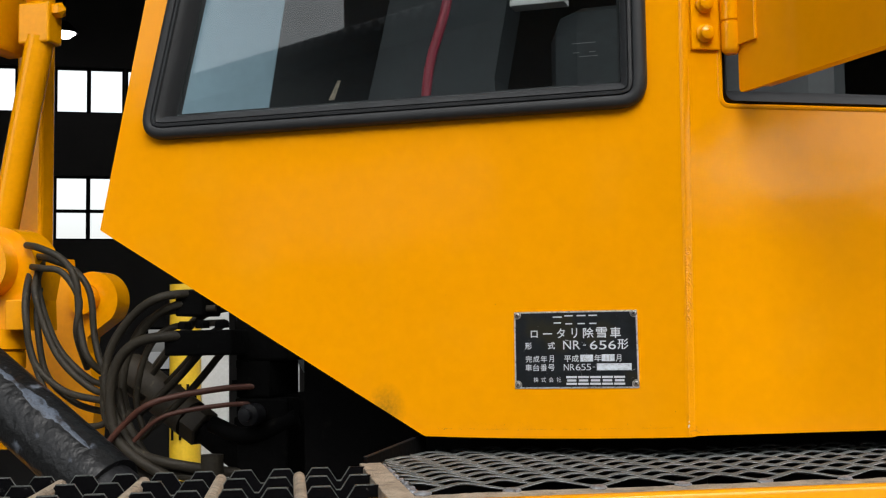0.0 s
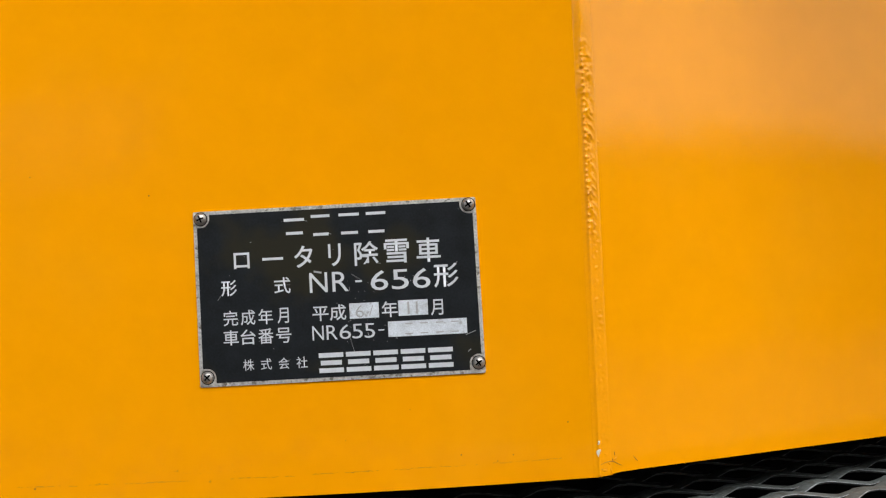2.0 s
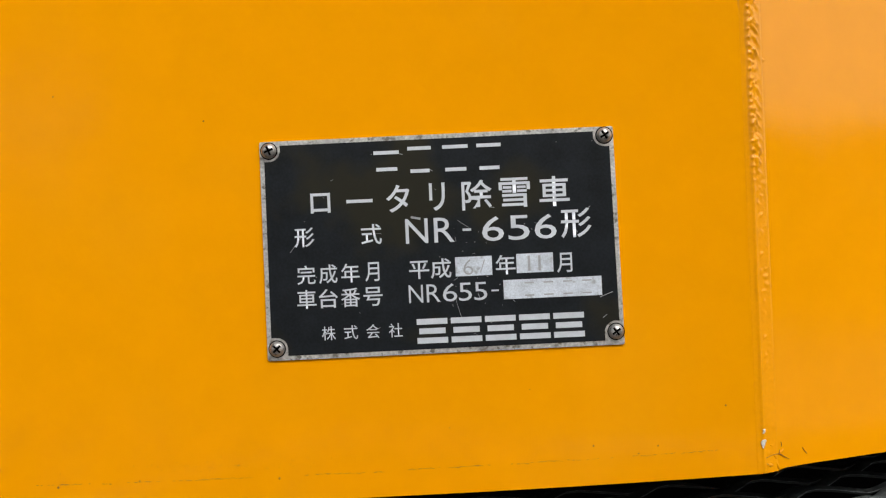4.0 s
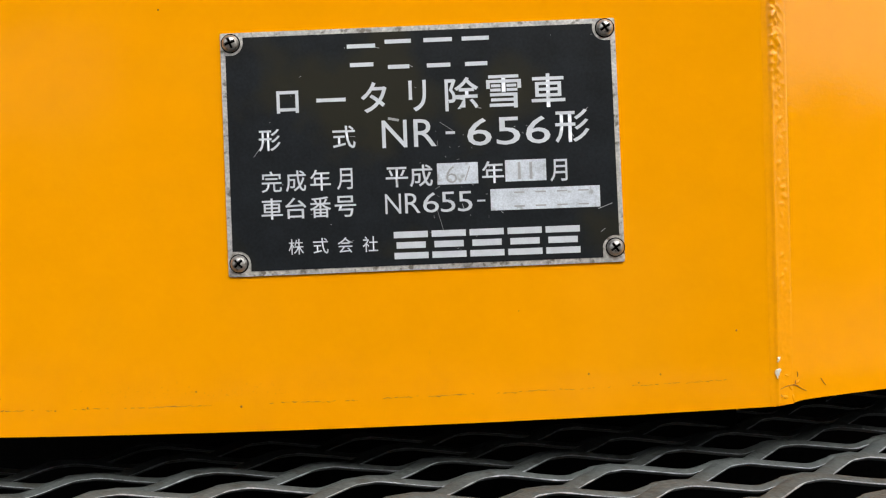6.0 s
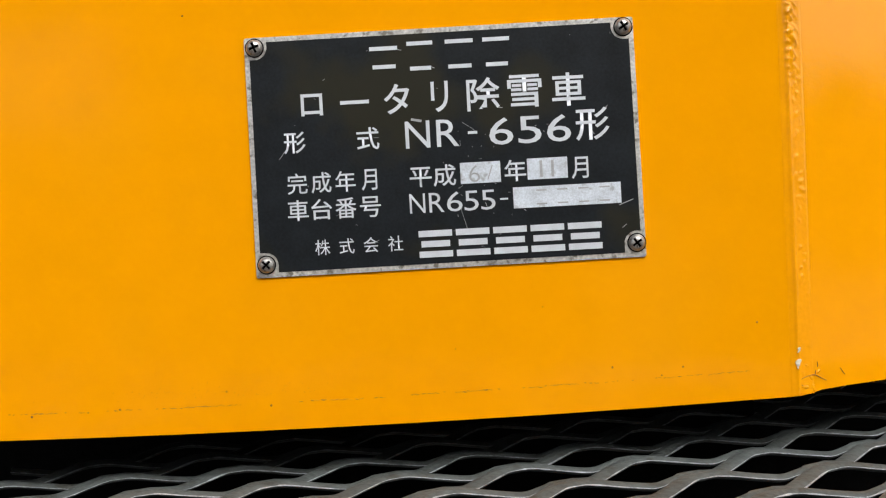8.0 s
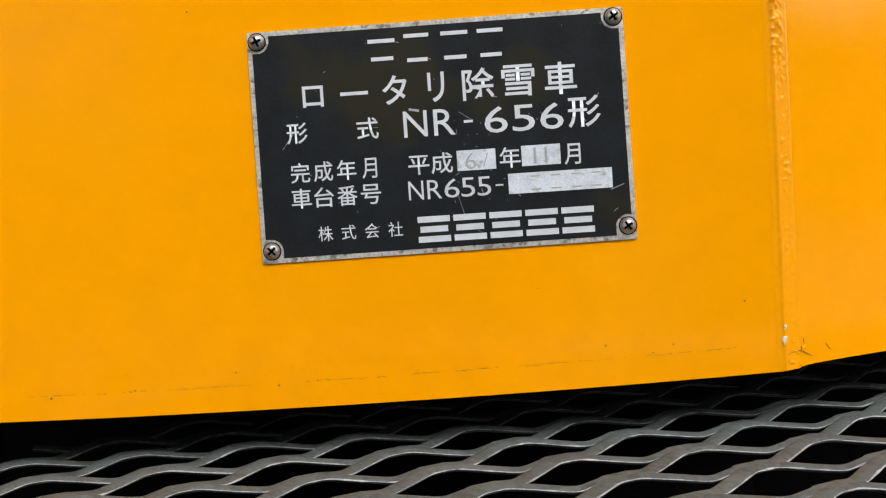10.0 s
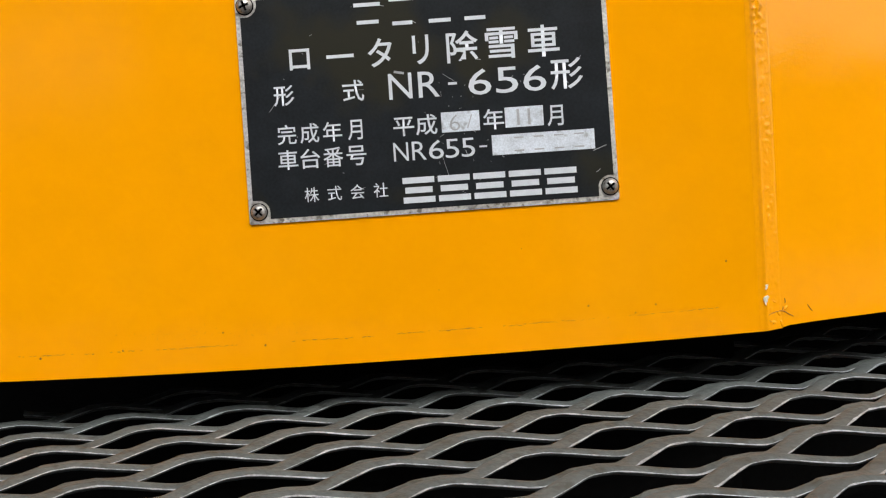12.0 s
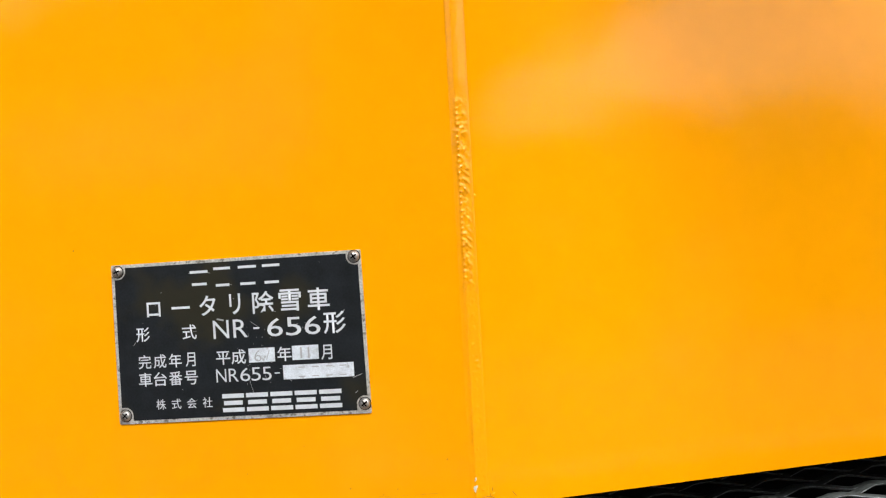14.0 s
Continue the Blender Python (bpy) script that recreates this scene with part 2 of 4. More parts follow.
def sheet(outline, holes, y0, y1):
    """A sheet in the x-z plane from y0 to y1, with holes right through it."""
    bm = bmesh.new()
    loops = []
    for loop in [outline, *holes]:
        vs = [bm.verts.new((p[0], y0, p[1])) for p in loop]
        loops.append(vs)
        for i in range(len(vs)):
            bm.edges.new((vs[i - 1], vs[i]))
    bmesh.ops.triangle_fill(bm, use_beauty=True, use_dissolve=False, edges=bm.edges[:])
    front = bm.faces[:]
    back = bmesh.ops.duplicate(bm, geom=front)["geom"]
    bmesh.ops.translate(bm, vec=(0, y1 - y0, 0), verts=[v for v in back if isinstance(v, bmesh.types.BMVert)])
    far = {}
    for v in bm.verts:
        far[(round(v.co.x, 6), round(v.co.z, 6), v.co.y > (y0 + y1) / 2 if y1 > y0 else v.co.y < (y0 + y1) / 2)] = v
    for loop in [outline, *holes]:
        n = len(loop)
        for i in range(n):
            a, b = loop[i - 1], loop[i]
            ka, kb = (round(a[0], 6), round(a[1], 6)), (round(b[0], 6), round(b[1], 6))
            try:
                bm.faces.new((far[(*ka, False)], far[(*kb, False)], far[(*kb, True)], far[(*ka, True)]))
            except (KeyError, ValueError):
                pass
    return bm


def tube(points, radius, sides=12, closed_ends=True, smooth_steps=0, into=None):
    """A round tube along points; smooth_steps fits a smooth curve through them."""
    pts = [Vector(p) for p in points]
    if smooth_steps:
        fine = []
        for i in range(len(pts) - 1):
            p0, p1, p2, p3 = pts[max(i - 1, 0)], pts[i], pts[i + 1], pts[min(i + 2, len(pts) - 1)]
            for k in range(smooth_steps):
                s = k / smooth_steps
                fine.append(0.5 * (2 * p1 + (p2 - p0) * s + (2 * p0 - 5 * p1 + 4 * p2 - p3) * s * s + (3 * p1 - p0 - 3 * p2 + p3) * s**3))
        pts = fine + [pts[-1]]
    bm = into or bmesh.new()
    rings, up = [], None
    for i, p in enumerate(pts):
        d = (pts[min(i + 1, len(pts) - 1)] - pts[max(i - 1, 0)]).normalized()
        if up is None:
            up = d.orthogonal().normalized()
        up = (up - d * up.dot(d)).normalized()
        side = d.cross(up)
        r = radius(i / max(len(pts) - 1, 1)) if callable(radius) else radius
        rings.append([bm.verts.new(p + (up * math.cos(a) + side * math.sin(a)) * r) for a in [2 * math.pi * k / sides for k in range(sides)]])
    for a, b in zip(rings, rings[1:]):
        for k in range(sides):
            bm.faces.new((a[k], a[k - 1], b[k - 1], b[k]))
    if closed_ends:
        bm.faces.new(rings[0])
        bm.faces.new(rings[-1])
    return bm


def lathe(profile, sides=32, m=None):
    """Turns (radius, height) pairs about z."""
    bm = bmesh.new()
    rings = []
    for r, h in profile:
        rings.append([bm.verts.new((r * math.cos(2 * math.pi * k / sides), r * math.sin(2 * math.pi * k / sides), h)) for k in range(sides)] if r > 1e-7 else [bm.verts.new((0, 0, h))])
    for a, b in zip(rings, rings[1:]):
        for k in range(sides):
            va = (a[k - 1], a[k]) if len(a) > 1 else (a[0],)
            vb = (b[k], b[k - 1]) if len(b) > 1 else (b[0],)
            bm.faces.new((*va, *vb))
    if m is not None:
        bmesh.ops.transform(bm, matrix=m, verts=bm.verts)
    return bm


def swept_frame(outline, profile):
    """Sweeps a profile of (inward offset, y) pairs round a closed outline in the x-z plane."""
    bm = bmesh.new()
    n, rings = len(outline), []
    area = sum(outline[i - 1][0] * outline[i][1] - outline[i][0] * outline[i - 1][1] for i in range(n))
    turn = 1 if area > 0 else -1
    for i in range(n):
        a, p, c = Vector(outline[i - 1]), Vector(outline[i]), Vector(outline[(i + 1) % n])
        d1, d2 = (p - a).normalized(), (c - p).normalized()
        inward = (Vector((-d1.y, d1.x)) + Vector((-d2.y, d2.x))) * turn
        inward = inward.normalized() / max(math.cos(d1.angle(d2) / 2), 0.3)
        rings.append([bm.verts.new((p.x + inward.x * o, y, p.y + inward.y * o)) for o, y in profile])
    for i in range(n):
        a, b = rings[i - 1], rings[i]
        for k in range(len(profile) - 1):
            bm.faces.new((a[k], a[k + 1], b[k + 1], b[k]))
    return bm


# ---- hall, ground and the building opposite ----
def ground():
    bm = bmesh.new()
    s = 1500
    vs = [bm.verts.new(p) for p in ((-s, -s, 0), (s, -s, 0), (s, s, 0), (-s, s, 0))]
    bm.faces.new(vs)
    alone("ground", bm, CONCRETE, "dark asphalt yard and hall floor, plain", "ground", kind="structure")


def hall():
    back = 12.0
    panes = []
    for row, (z0, z1) in enumerate(((3.92, 4.395), (2.625, 3.28))):
        for k in range(-14, 22):
            u0 = -1.632 + k * 0.70
            panes.append((u0, u0 + 0.68, z0, z1, row))
    low = [(-0.72, -0.47, 1.30, 1.74, 2)]
    us, uw = -12.0, 14.0
    holes = [[(a, c), (b, c), (b, d), (a, d)] for a, b, c, d, _ in panes if a > us and b < uw] + [[(a, c), (b, c), (b, d), (a, d)] for a, b, c, d, _ in low]
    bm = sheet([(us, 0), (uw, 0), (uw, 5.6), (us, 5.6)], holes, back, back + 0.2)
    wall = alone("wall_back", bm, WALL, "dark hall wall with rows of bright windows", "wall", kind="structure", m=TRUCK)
    for a, b, c, d, row in panes + low:
        if a < us or b > uw:
            continue
        win = thing("window_1", "steel-framed hall window glowing with daylight", "window", "hall windows", at=TRUCK @ pose((a + b) / 2, back, c))
        win["kind"] = "structure"
        bm = bmesh.new()
        bars = [(a, a + 0.02, c, d), (b - 0.02, b, c, d), (a, b, c, c + 0.02), (a, b, d - 0.02, d), (a + 0.31, a + 0.35, c, d)]
        if row == 1:
            bars.append((a, b, c + 0.285, c + 0.315))
        for p, q, r, s in bars:
            box(p, q, back + 0.06, back + 0.11, r, s, into=bm)
        part("window_frame", bm, DARK, win, m=TRUCK)
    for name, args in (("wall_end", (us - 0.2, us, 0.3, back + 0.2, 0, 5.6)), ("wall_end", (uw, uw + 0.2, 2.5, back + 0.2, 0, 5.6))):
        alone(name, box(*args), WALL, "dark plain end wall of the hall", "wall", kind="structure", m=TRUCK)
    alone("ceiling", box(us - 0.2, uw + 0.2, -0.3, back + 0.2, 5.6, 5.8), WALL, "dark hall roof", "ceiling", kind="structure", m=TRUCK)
    lamp = thing("ceiling_lamp", "small bright hall lamp hanging under the roof", "lamp", at=TRUCK @ pose(-1.46, 11.0, 4.47))
    part("shade", lathe([(0.02, 0.12), (0.05, 0.10), (0.13, 0.02), (0.13, 0.0)], 24, pose(-1.46, 11.0, 4.49)), DARK, lamp, m=TRUCK)
    part("bulb", lathe([(0.0, -0.05), (0.06, -0.04), (0.11, 0.0), (0.0, 0.01)], 24, pose(-1.46, 11.0, 4.49)), LAMPLIGHT, lamp, m=TRUCK)
    part("rod", tube([(-1.46, 11.0, 4.60), (-1.46, 11.0, 5.6)], 0.012, 8), DARK, lamp, m=TRUCK)


def opposite():
    """A low building across the yard, seen only as a reflection."""
    b = thing("building", "dark wooden building with a tiled roof across the yard", "building", at=TRUCK @ pose(-8, -13, 0))
    part("wall", box(-26, 3.8, -20, -12.8, 0, 6.5), PLASTER, b, m=TRUCK)
    # unseen white strip, added to mirror as a pale band in the nose panel
    part("pale_reflector", box(-20, -12.5, -12.83, -12.77, 3.3, 4.6), WHITE, b, "white strip added to give a pale reflection in the paint", m=TRUCK)
    # added dark shape, its outline fitted to the dark reflection beside the weld
    part("sky_block_side", sheet([(3.8, 3.9), (6.4, 3.9), (7.2, 4.4), (7.6, 5.2), (7.6, 6.9), (3.8, 6.9)], [], -19.0, -12.8), PLASTER, b, "unseen dark shape added to cut the sky reflection in the side panel", m=TRUCK)
    # unseen mass, added only to darken the sky mirrored in the side window
    part("sky_block_rear", box(-27.4, 3.0, -28.0, -22.0, 0, 13.0), PLASTER, b, "unseen dark mass added to cut the sky reflection in the window", m=TRUCK)
    bm = bmesh.new()
    vs = [bm.verts.new(p) for p in ((-26.5, -12.0, 6.6), (4.3, -12.0, 6.6), (4.3, -16.4, 8.2), (-26.5, -16.4, 8.2), (-26.5, -20.8, 6.6), (4.3, -20.8, 6.6))]
    for f in ((0, 1, 2, 3), (3, 2, 5, 4), (0, 3, 4), (1, 5, 2), (0, 4, 5, 1)):
        bm.faces.new([vs[i] for i in f])
    roof = part("roof", bm, ROOFING, b, m=TRUCK)
    for k in range(102):
        u = -26.3 + k * 0.3
        part("eaves_tile", tube([(u, -11.97, 6.62), (u, -12.6, 6.85)], 0.10, 8), ROOFING, roof, m=TRUCK)


def low_sky_block():
    # added screen, hides the low sky from the side panel's reflection
    alone("sky_block_low", box(4.5, 60, -25.3, -25.0, 0, 4.9), PLASTER, "unseen dark screen added to darken low reflections in the side panel", "wall", kind="structure", m=TRUCK)


# ---- the cab ----
SEAM_U, SEAM_V = 0.0998, -0.0555  # the welded corner, in the truck's own frame


def cab():
    c = thing("cab", "orange-yellow painted snow blower cab with an open door", "vehicle cab", at=pose(0, 0.3, 1.41))
    # nose panel with the side window, in the plane y = 0
    lean = 0.2195
    top = 2.55
    hem_edge = [(-0.1655 + 0.2797 * q / 12, 1.4096 + 0.0011 * q / 12 - 0.0072 * (q / 12) * (1 - q / 12)) for q in range(13)]
    outline = [*hem_edge, (0.1245, top), (-0.5645 + lean * (top - 1.6465), top), (-0.5645, 1.6465)]
    slope = 0.242
    win_top = 2.40
    win = [(-0.5115, 1.7475), (0.0818, 1.7475), (0.0818, win_top), (-0.5115 + slope * (win_top - 1.7475), win_top)]
    hole = rounded([(-0.503, 1.7555), (0.0738, 1.7555), (0.0738, win_top - 0.008), (-0.503 + slope * (win_top - 1.764), win_top - 0.008)], 0.022)
    part("nose_panel", sheet(rounded(outline, [0.003, *[0] * 14, 0.003], 3), [hole], 0.0, 0.003), PAINT, c)
    rim = rounded(win, 0.03, 10)
    profile = [(0.002, 0.0), (0.0, -0.004), (0.001, -0.009), (0.004, -0.0125), (0.009, -0.0135), (0.0125, -0.012), (0.0135, -0.0095), (0.0145, -0.012), (0.0175, -0.0125), (0.0185, -0.0095), (0.0195, -0.011), (0.024, -0.0085), (0.0275, -0.003), (0.0285, 0.021), (0.034, 0.0215)]
    rubber = part("window_rubber", swept_frame(rim, profile), RUBBER, c, "black rubber window seal", smooth=True)
    inner = rounded([(-0.4835, 1.7765), (0.0518, 1.7765), (0.0518, win_top - 0.029), (-0.4835 + slope * (win_top - 1.806), win_top - 0.029)], 0.012)
    g = part("window_glass", sheet(inner, [], 0.017, 0.021), GLASS, c, "tinted side window glass")
    g.visible_shadow = False
    for k, (x, z, w) in enumerate(((0.0127, 1.8250, 0.026), (0.0040, 1.8150, 0.007), (0.0215, 1.8150, 0.007), (0.0170, 1.8105, 0.020))):
        part("glass_mark", box(x - w / 2, x + w / 2, 0.0166, 0.0169, z - 0.0003, z + 0.0003), SILL, g)
    # side panel behind the seam, along the truck
    open_u, open_z = SEAM_U + 0.0445, 1.7485
    right = [(SEAM_U, 1.4107), (SEAM_U + 0.004, 1.4109), (SEAM_U + 0.010, 1.4118), (SEAM_U + 0.022, 1.4120), (1.7, 1.4120), (1.7, top), (SEAM_U + 0.004, top)]
    door_hole = rounded([(open_u, open_z), (0.95, open_z), (0.95, top - 0.1), (open_u, top - 0.1)], 0.011)
    part("side_panel", sheet(right, [door_hole], SEAM_V, SEAM_V + 0.003), PAINT, c, m=TRUCK)
    lip = swept_frame(door_hole, [(-0.0030, 0.0003 + SEAM_V), (-0.0022, -0.0008 + SEAM_V), (-0.0008, -0.0018 + SEAM_V), (0.0010, -0.0018 + SEAM_V), (0.0024, -0.0006 + SEAM_V), (0.003, 0.012 + SEAM_V), (0.003, 0.03 + SEAM_V)])
    part("door_frame", lip, PAINT, c, "rolled edge of the door opening", smooth=True, m=TRUCK)
    # welded corner: a thin ridge, lumps and bubbles of weld beside it, a smooth bevel higher up
    bm = bmesh.new()
    along = Vector((math.cos(radians(TURN)), math.sin(radians(TURN)), 0))
    out_side = Vector((math.sin(radians(TURN)), -math.cos(radians(TURN)), 0))
    cols = [-0.0036, -0.0029, -0.0022, -0.0016, -0.0011, -0.0007, -0.0003, 0.0001, 0.0005, 0.0009, 0.0014, 0.0019, 0.0024, 0.0029, 0.0034, 0.0040, 0.0046, 0.0053, 0.0060, 0.0068]
    zs = [1.4110 + 0.0004 * i for i in range(640)]
    zs += [zs[-1] + 0.004 * (i + 1) for i in range(180)]
    rows = []
    for z in zs:
        xs = 0.1142 + 0.0103 * (z - 1.411) / 1.139
        rough = min(max((z - 1.512) / 0.015, 0), 1) * min(max((1.612 - z) / 0.012, 0), 1)
        smooth_up = min(max((z - 1.600) / 0.015, 0), 1)
        row = []
        for q in cols:
            ridge = 0.00045 * math.exp(-((q + 0.0002) / 0.0006) ** 2) * (1 - 0.6 * smooth_up) * (1 + 0.5 * noise.noise((0.3, 1.7, z * 120)))
            spread = 0.0014 + 0.0030 * max(0, noise.noise((4.4, 1.2, z * 45)))
            lump = rough * (0.0005 + 0.0021 * max(0, noise.noise((q * 260, 3.1, z * 190)) + 0.1) + 0.0020 * max(0, noise.noise((q * 520, 7.3, z * 420))) + 0.0005 * noise.noise((q * 1100, 9.1, z * 900))) * math.exp(-((q - 0.0015 - 0.0012 * noise.noise((2.4, 6.2, z * 60))) / spread) ** 2)
            lump *= 0.62
            lump += rough * 0.0006 * max(0, math.sin(2 * math.pi * (z + 0.9 * q) / 0.0043 + 4 * noise.noise((0.7, 2.1, z * 70)))) * math.exp(-((q - 0.0030) / 0.0015) ** 2) * (0.5 + noise.noise((8.1, q * 150, z * 110)))
            lump += rough * 0.0006 * max(0, math.sin(2 * math.pi * z / 0.0029 + 3 * noise.noise((1.9, 6.1, z * 90)))) * math.exp(-((q - 0.0001) / 0.0006) ** 2)
            bubble = (1 - rough) * (1 - smooth_up) * 0.00022 * max(0, noise.noise((q * 700, 5.5, z * 600)) - 0.12) * (1 if 0.001 < q < 0.0055 else 0) * 2
            bevel = smooth_up * 0.0009 * max(0, 1 - ((q - 0.0014) / 0.0052) ** 2)
            bevel += smooth_up * 0.0009 * max(0, noise.noise((q * 200, 2.2, z * 70)) - 0.15) * math.exp(-((q - 0.001) / 0.0016) ** 2)
            h = ridge + lump + bubble + bevel + 0.00006 - (0.0004 if q in (cols[0], cols[-1]) else 0)
            t = min(max((q + 0.001) / 0.002, 0), 1)
            n_ = (Vector((0, -1, 0)) * (1 - t) + out_side * t).normalized()
            base = Vector((xs + q, 0, z)) if q < 0 else Vector((xs, 0, z)) + along * q
            row.append(bm.verts.new(base + n_ * h))
        rows.append(row)
    for p, q in zip(rows, rows[1:]):
        for k in range(len(cols) - 1):
            bm.faces.new((p[k], p[k + 1], q[k + 1], q[k]))
    weld = part("weld_seam", bm, WELD, c, "lumpy painted weld at the corner", smooth=False)
    for poly in weld.data.polygons:
        poly.use_smooth = True
    bm = bmesh.new()
    for x, z, r, lean in ((0.1139, 1.4219, 0.0011, 0.5), (0.1136, 1.4206, 0.0006, -0.4), (0.1144, 1.4228, 0.0005, 1.0), (0.1142, 1.4259, 0.0006, 0.2), (0.1146, 1.4267, 0.0003, 0.9)):
        bmesh.ops.create_icosphere(bm, subdivisions=3, radius=1, matrix=Matrix.LocRotScale((x, -0.0005, z), Euler((0, lean, 0)), (r * 0.7, 0.0004, r * 1.3)))
    for v in bm.verts:
        v.co += Vector((noise.noise(v.co * 1400), 0, noise.noise(v.co * 1400 + Vector((7, 0, 0))))) * 0.0005
    cracks = bmesh.new()
    for line in (((0.0004, 1.4162), (0.0035, 1.4170), (0.0069, 1.4171), (0.0095, 1.4158), (0.0119, 1.4147)), ((0.0080, 1.4215), (0.0083, 1.4204), (0.0080, 1.4196)), ((0.0184, 1.4184), (0.0196, 1.4168), (0.0206, 1.4158)), ((0.0008, 1.4143), (0.0026, 1.4128)), ((0.0069, 1.4171), (0.0072, 1.4186))):
        line = [Vector((0.1142, 0, z)) + along * a + out_side * 0.00015 for a, z in line]
        tube(line, lambda q: 0.00008 + 0.00007 * math.sin(math.pi * q), 6, smooth_steps=3, into=cracks)
    drip = bmesh.new()
    for a, z, r, lean in ((0.0022, 1.4135, 0.0016, 0.2), (0.0050, 1.4165, 0.0012, 0.9), (0.0085, 1.4180, 0.0010, -0.7), (0.0036, 1.4205, 0.0009, 0.4), (0.0062, 1.4128, 0.0012, 1.2), (0.0070, 1.5622, 0.0022, 0.1), (0.0045, 1.5608, 0.0018, 0.3), (0.0060, 1.555, 0.0012, -0.2)):
        at = Vector((0.1142, 0, z)) + along * a
        bmesh.ops.create_icosphere(drip, subdivisions=2, radius=1, matrix=Matrix.LocRotScale(at, Euler((0, lean, radians(TURN))), (r * 1.2, 0.0003, r * 0.5)))
    tagged(part("paint_drip", drip, WELD, weld, smooth=True), kind="stuff")
    part("paint_chip", bm, CHIP, weld, "chipped spot of bare primer")
    part("paint_crack", cracks, HEM, weld, "fine cracks in the paint at the corner")
    # grimy folded hem and a few specks
    rnd = random.Random(11)
    bm = bmesh.new()
    x = -0.152
    while x < 0.097:
        x += rnd.uniform(0.0004, 0.0012)
        if any(lo < x < hi for lo, hi in ((-0.107, -0.1015), (-0.0225, -0.0165), (0.0545, 0.0575))):
            continue
        dirt = 0.55 + 0.9 * noise.noise((x * 70, 0.7, 0.1)) + 0.4 * noise.noise((x * 260, 3.7, 0.1)) - (0.3 if x > 0.058 else 0)
        if rnd.random() > dirt:
            continue
        q = (x + 0.152) / 0.249
        z = 1.4179 + 0.0020 * q - 0.0052 * q * (1 - q) + 0.0003 * noise.noise((x * 60, 1.1, 0.3)) + rnd.gauss(0, 0.0001)
        run, tall = rnd.uniform(0.0005, 0.0014), rnd.uniform(0.00005, 0.00013) * (1.6 if rnd.random() < 0.12 else 1)
        if x > 0.03:
            tall *= 0.8
        bmesh.ops.create_icosphere(bm, subdivisions=1, radius=1, matrix=Matrix.LocRotScale((x, 0, z), Euler((0, rnd.uniform(-0.3, 0.3), 0)), (run * 0.6, 0.00008, tall)))
    for k in range(90):
        x, z = rnd.gauss(-0.075, 0.022), 1.4205 + abs(rnd.gauss(0, 0.0022))
        r = rnd.uniform(0.00005, 0.00013)
        bmesh.ops.create_icosphere(bm, subdivisions=1, radius=1, matrix=Matrix.LocRotScale((x, 0, z), None, (r, 0.00005, r)))
    for px, pz, pr in ((0.0522, 1.4235, 0.0004), (0.0757, 1.4225, 0.00035), (0.0685, 1.4200, 0.0003), (-0.0775, 1.4221, 0.00035), (-0.1138, 1.4179, 0.0004), (-0.1437, 1.4169, 0.0005), (-0.0627, 1.4167, 0.00045), (0.0001, 1.4324, 0.0002), (0.1010, 1.4361, 0.0004), (-0.085, 1.5485, 0.0004), (0.03, 1.445, 0.0002), (-0.14, 1.56, 0.0003)):
        bmesh.ops.create_icosphere(bm, subdivisions=1, radius=1, matrix=Matrix.LocRotScale((px, 0, pz), None, (pr, 0.00015, pr)))
    tagged(part("hem_grime", bm, HEM, c, "thin line of grime along the hem"), kind="stuff")
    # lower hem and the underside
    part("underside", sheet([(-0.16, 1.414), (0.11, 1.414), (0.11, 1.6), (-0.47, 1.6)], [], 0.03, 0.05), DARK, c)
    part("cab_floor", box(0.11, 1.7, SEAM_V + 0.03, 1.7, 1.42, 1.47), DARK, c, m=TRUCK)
    bm = sheet([(-0.158, 1.417), (0.115, 1.417), (0.125, top), (-0.36, top), (-0.557, 1.647)], [rounded([(-0.49, 1.77), (0.06, 1.77), (0.06, win_top - 0.02), (-0.34, win_top - 0.02)], 0.02)], 0.024, 0.027)
    part("inner_lining", bm, CABIN, c)
    # far side, front and roof close the cab
    part("far_panel", sheet([(-0.12, 1.45), (1.7, 1.45), (1.7, top), (-0.35, top), (-0.35, 1.85)], [], 1.66, 1.68), CABIN, c, m=TRUCK)
    part("rear_panel", box(1.68, 1.7, SEAM_V + 0.003, 1.66, 1.45, top), CABIN, c, m=TRUCK)
    part("roof", box(-0.35, 1.72, SEAM_V, 1.7, top, top + 0.05, 0.01), PAINT_OLD, c, m=TRUCK)
    return c


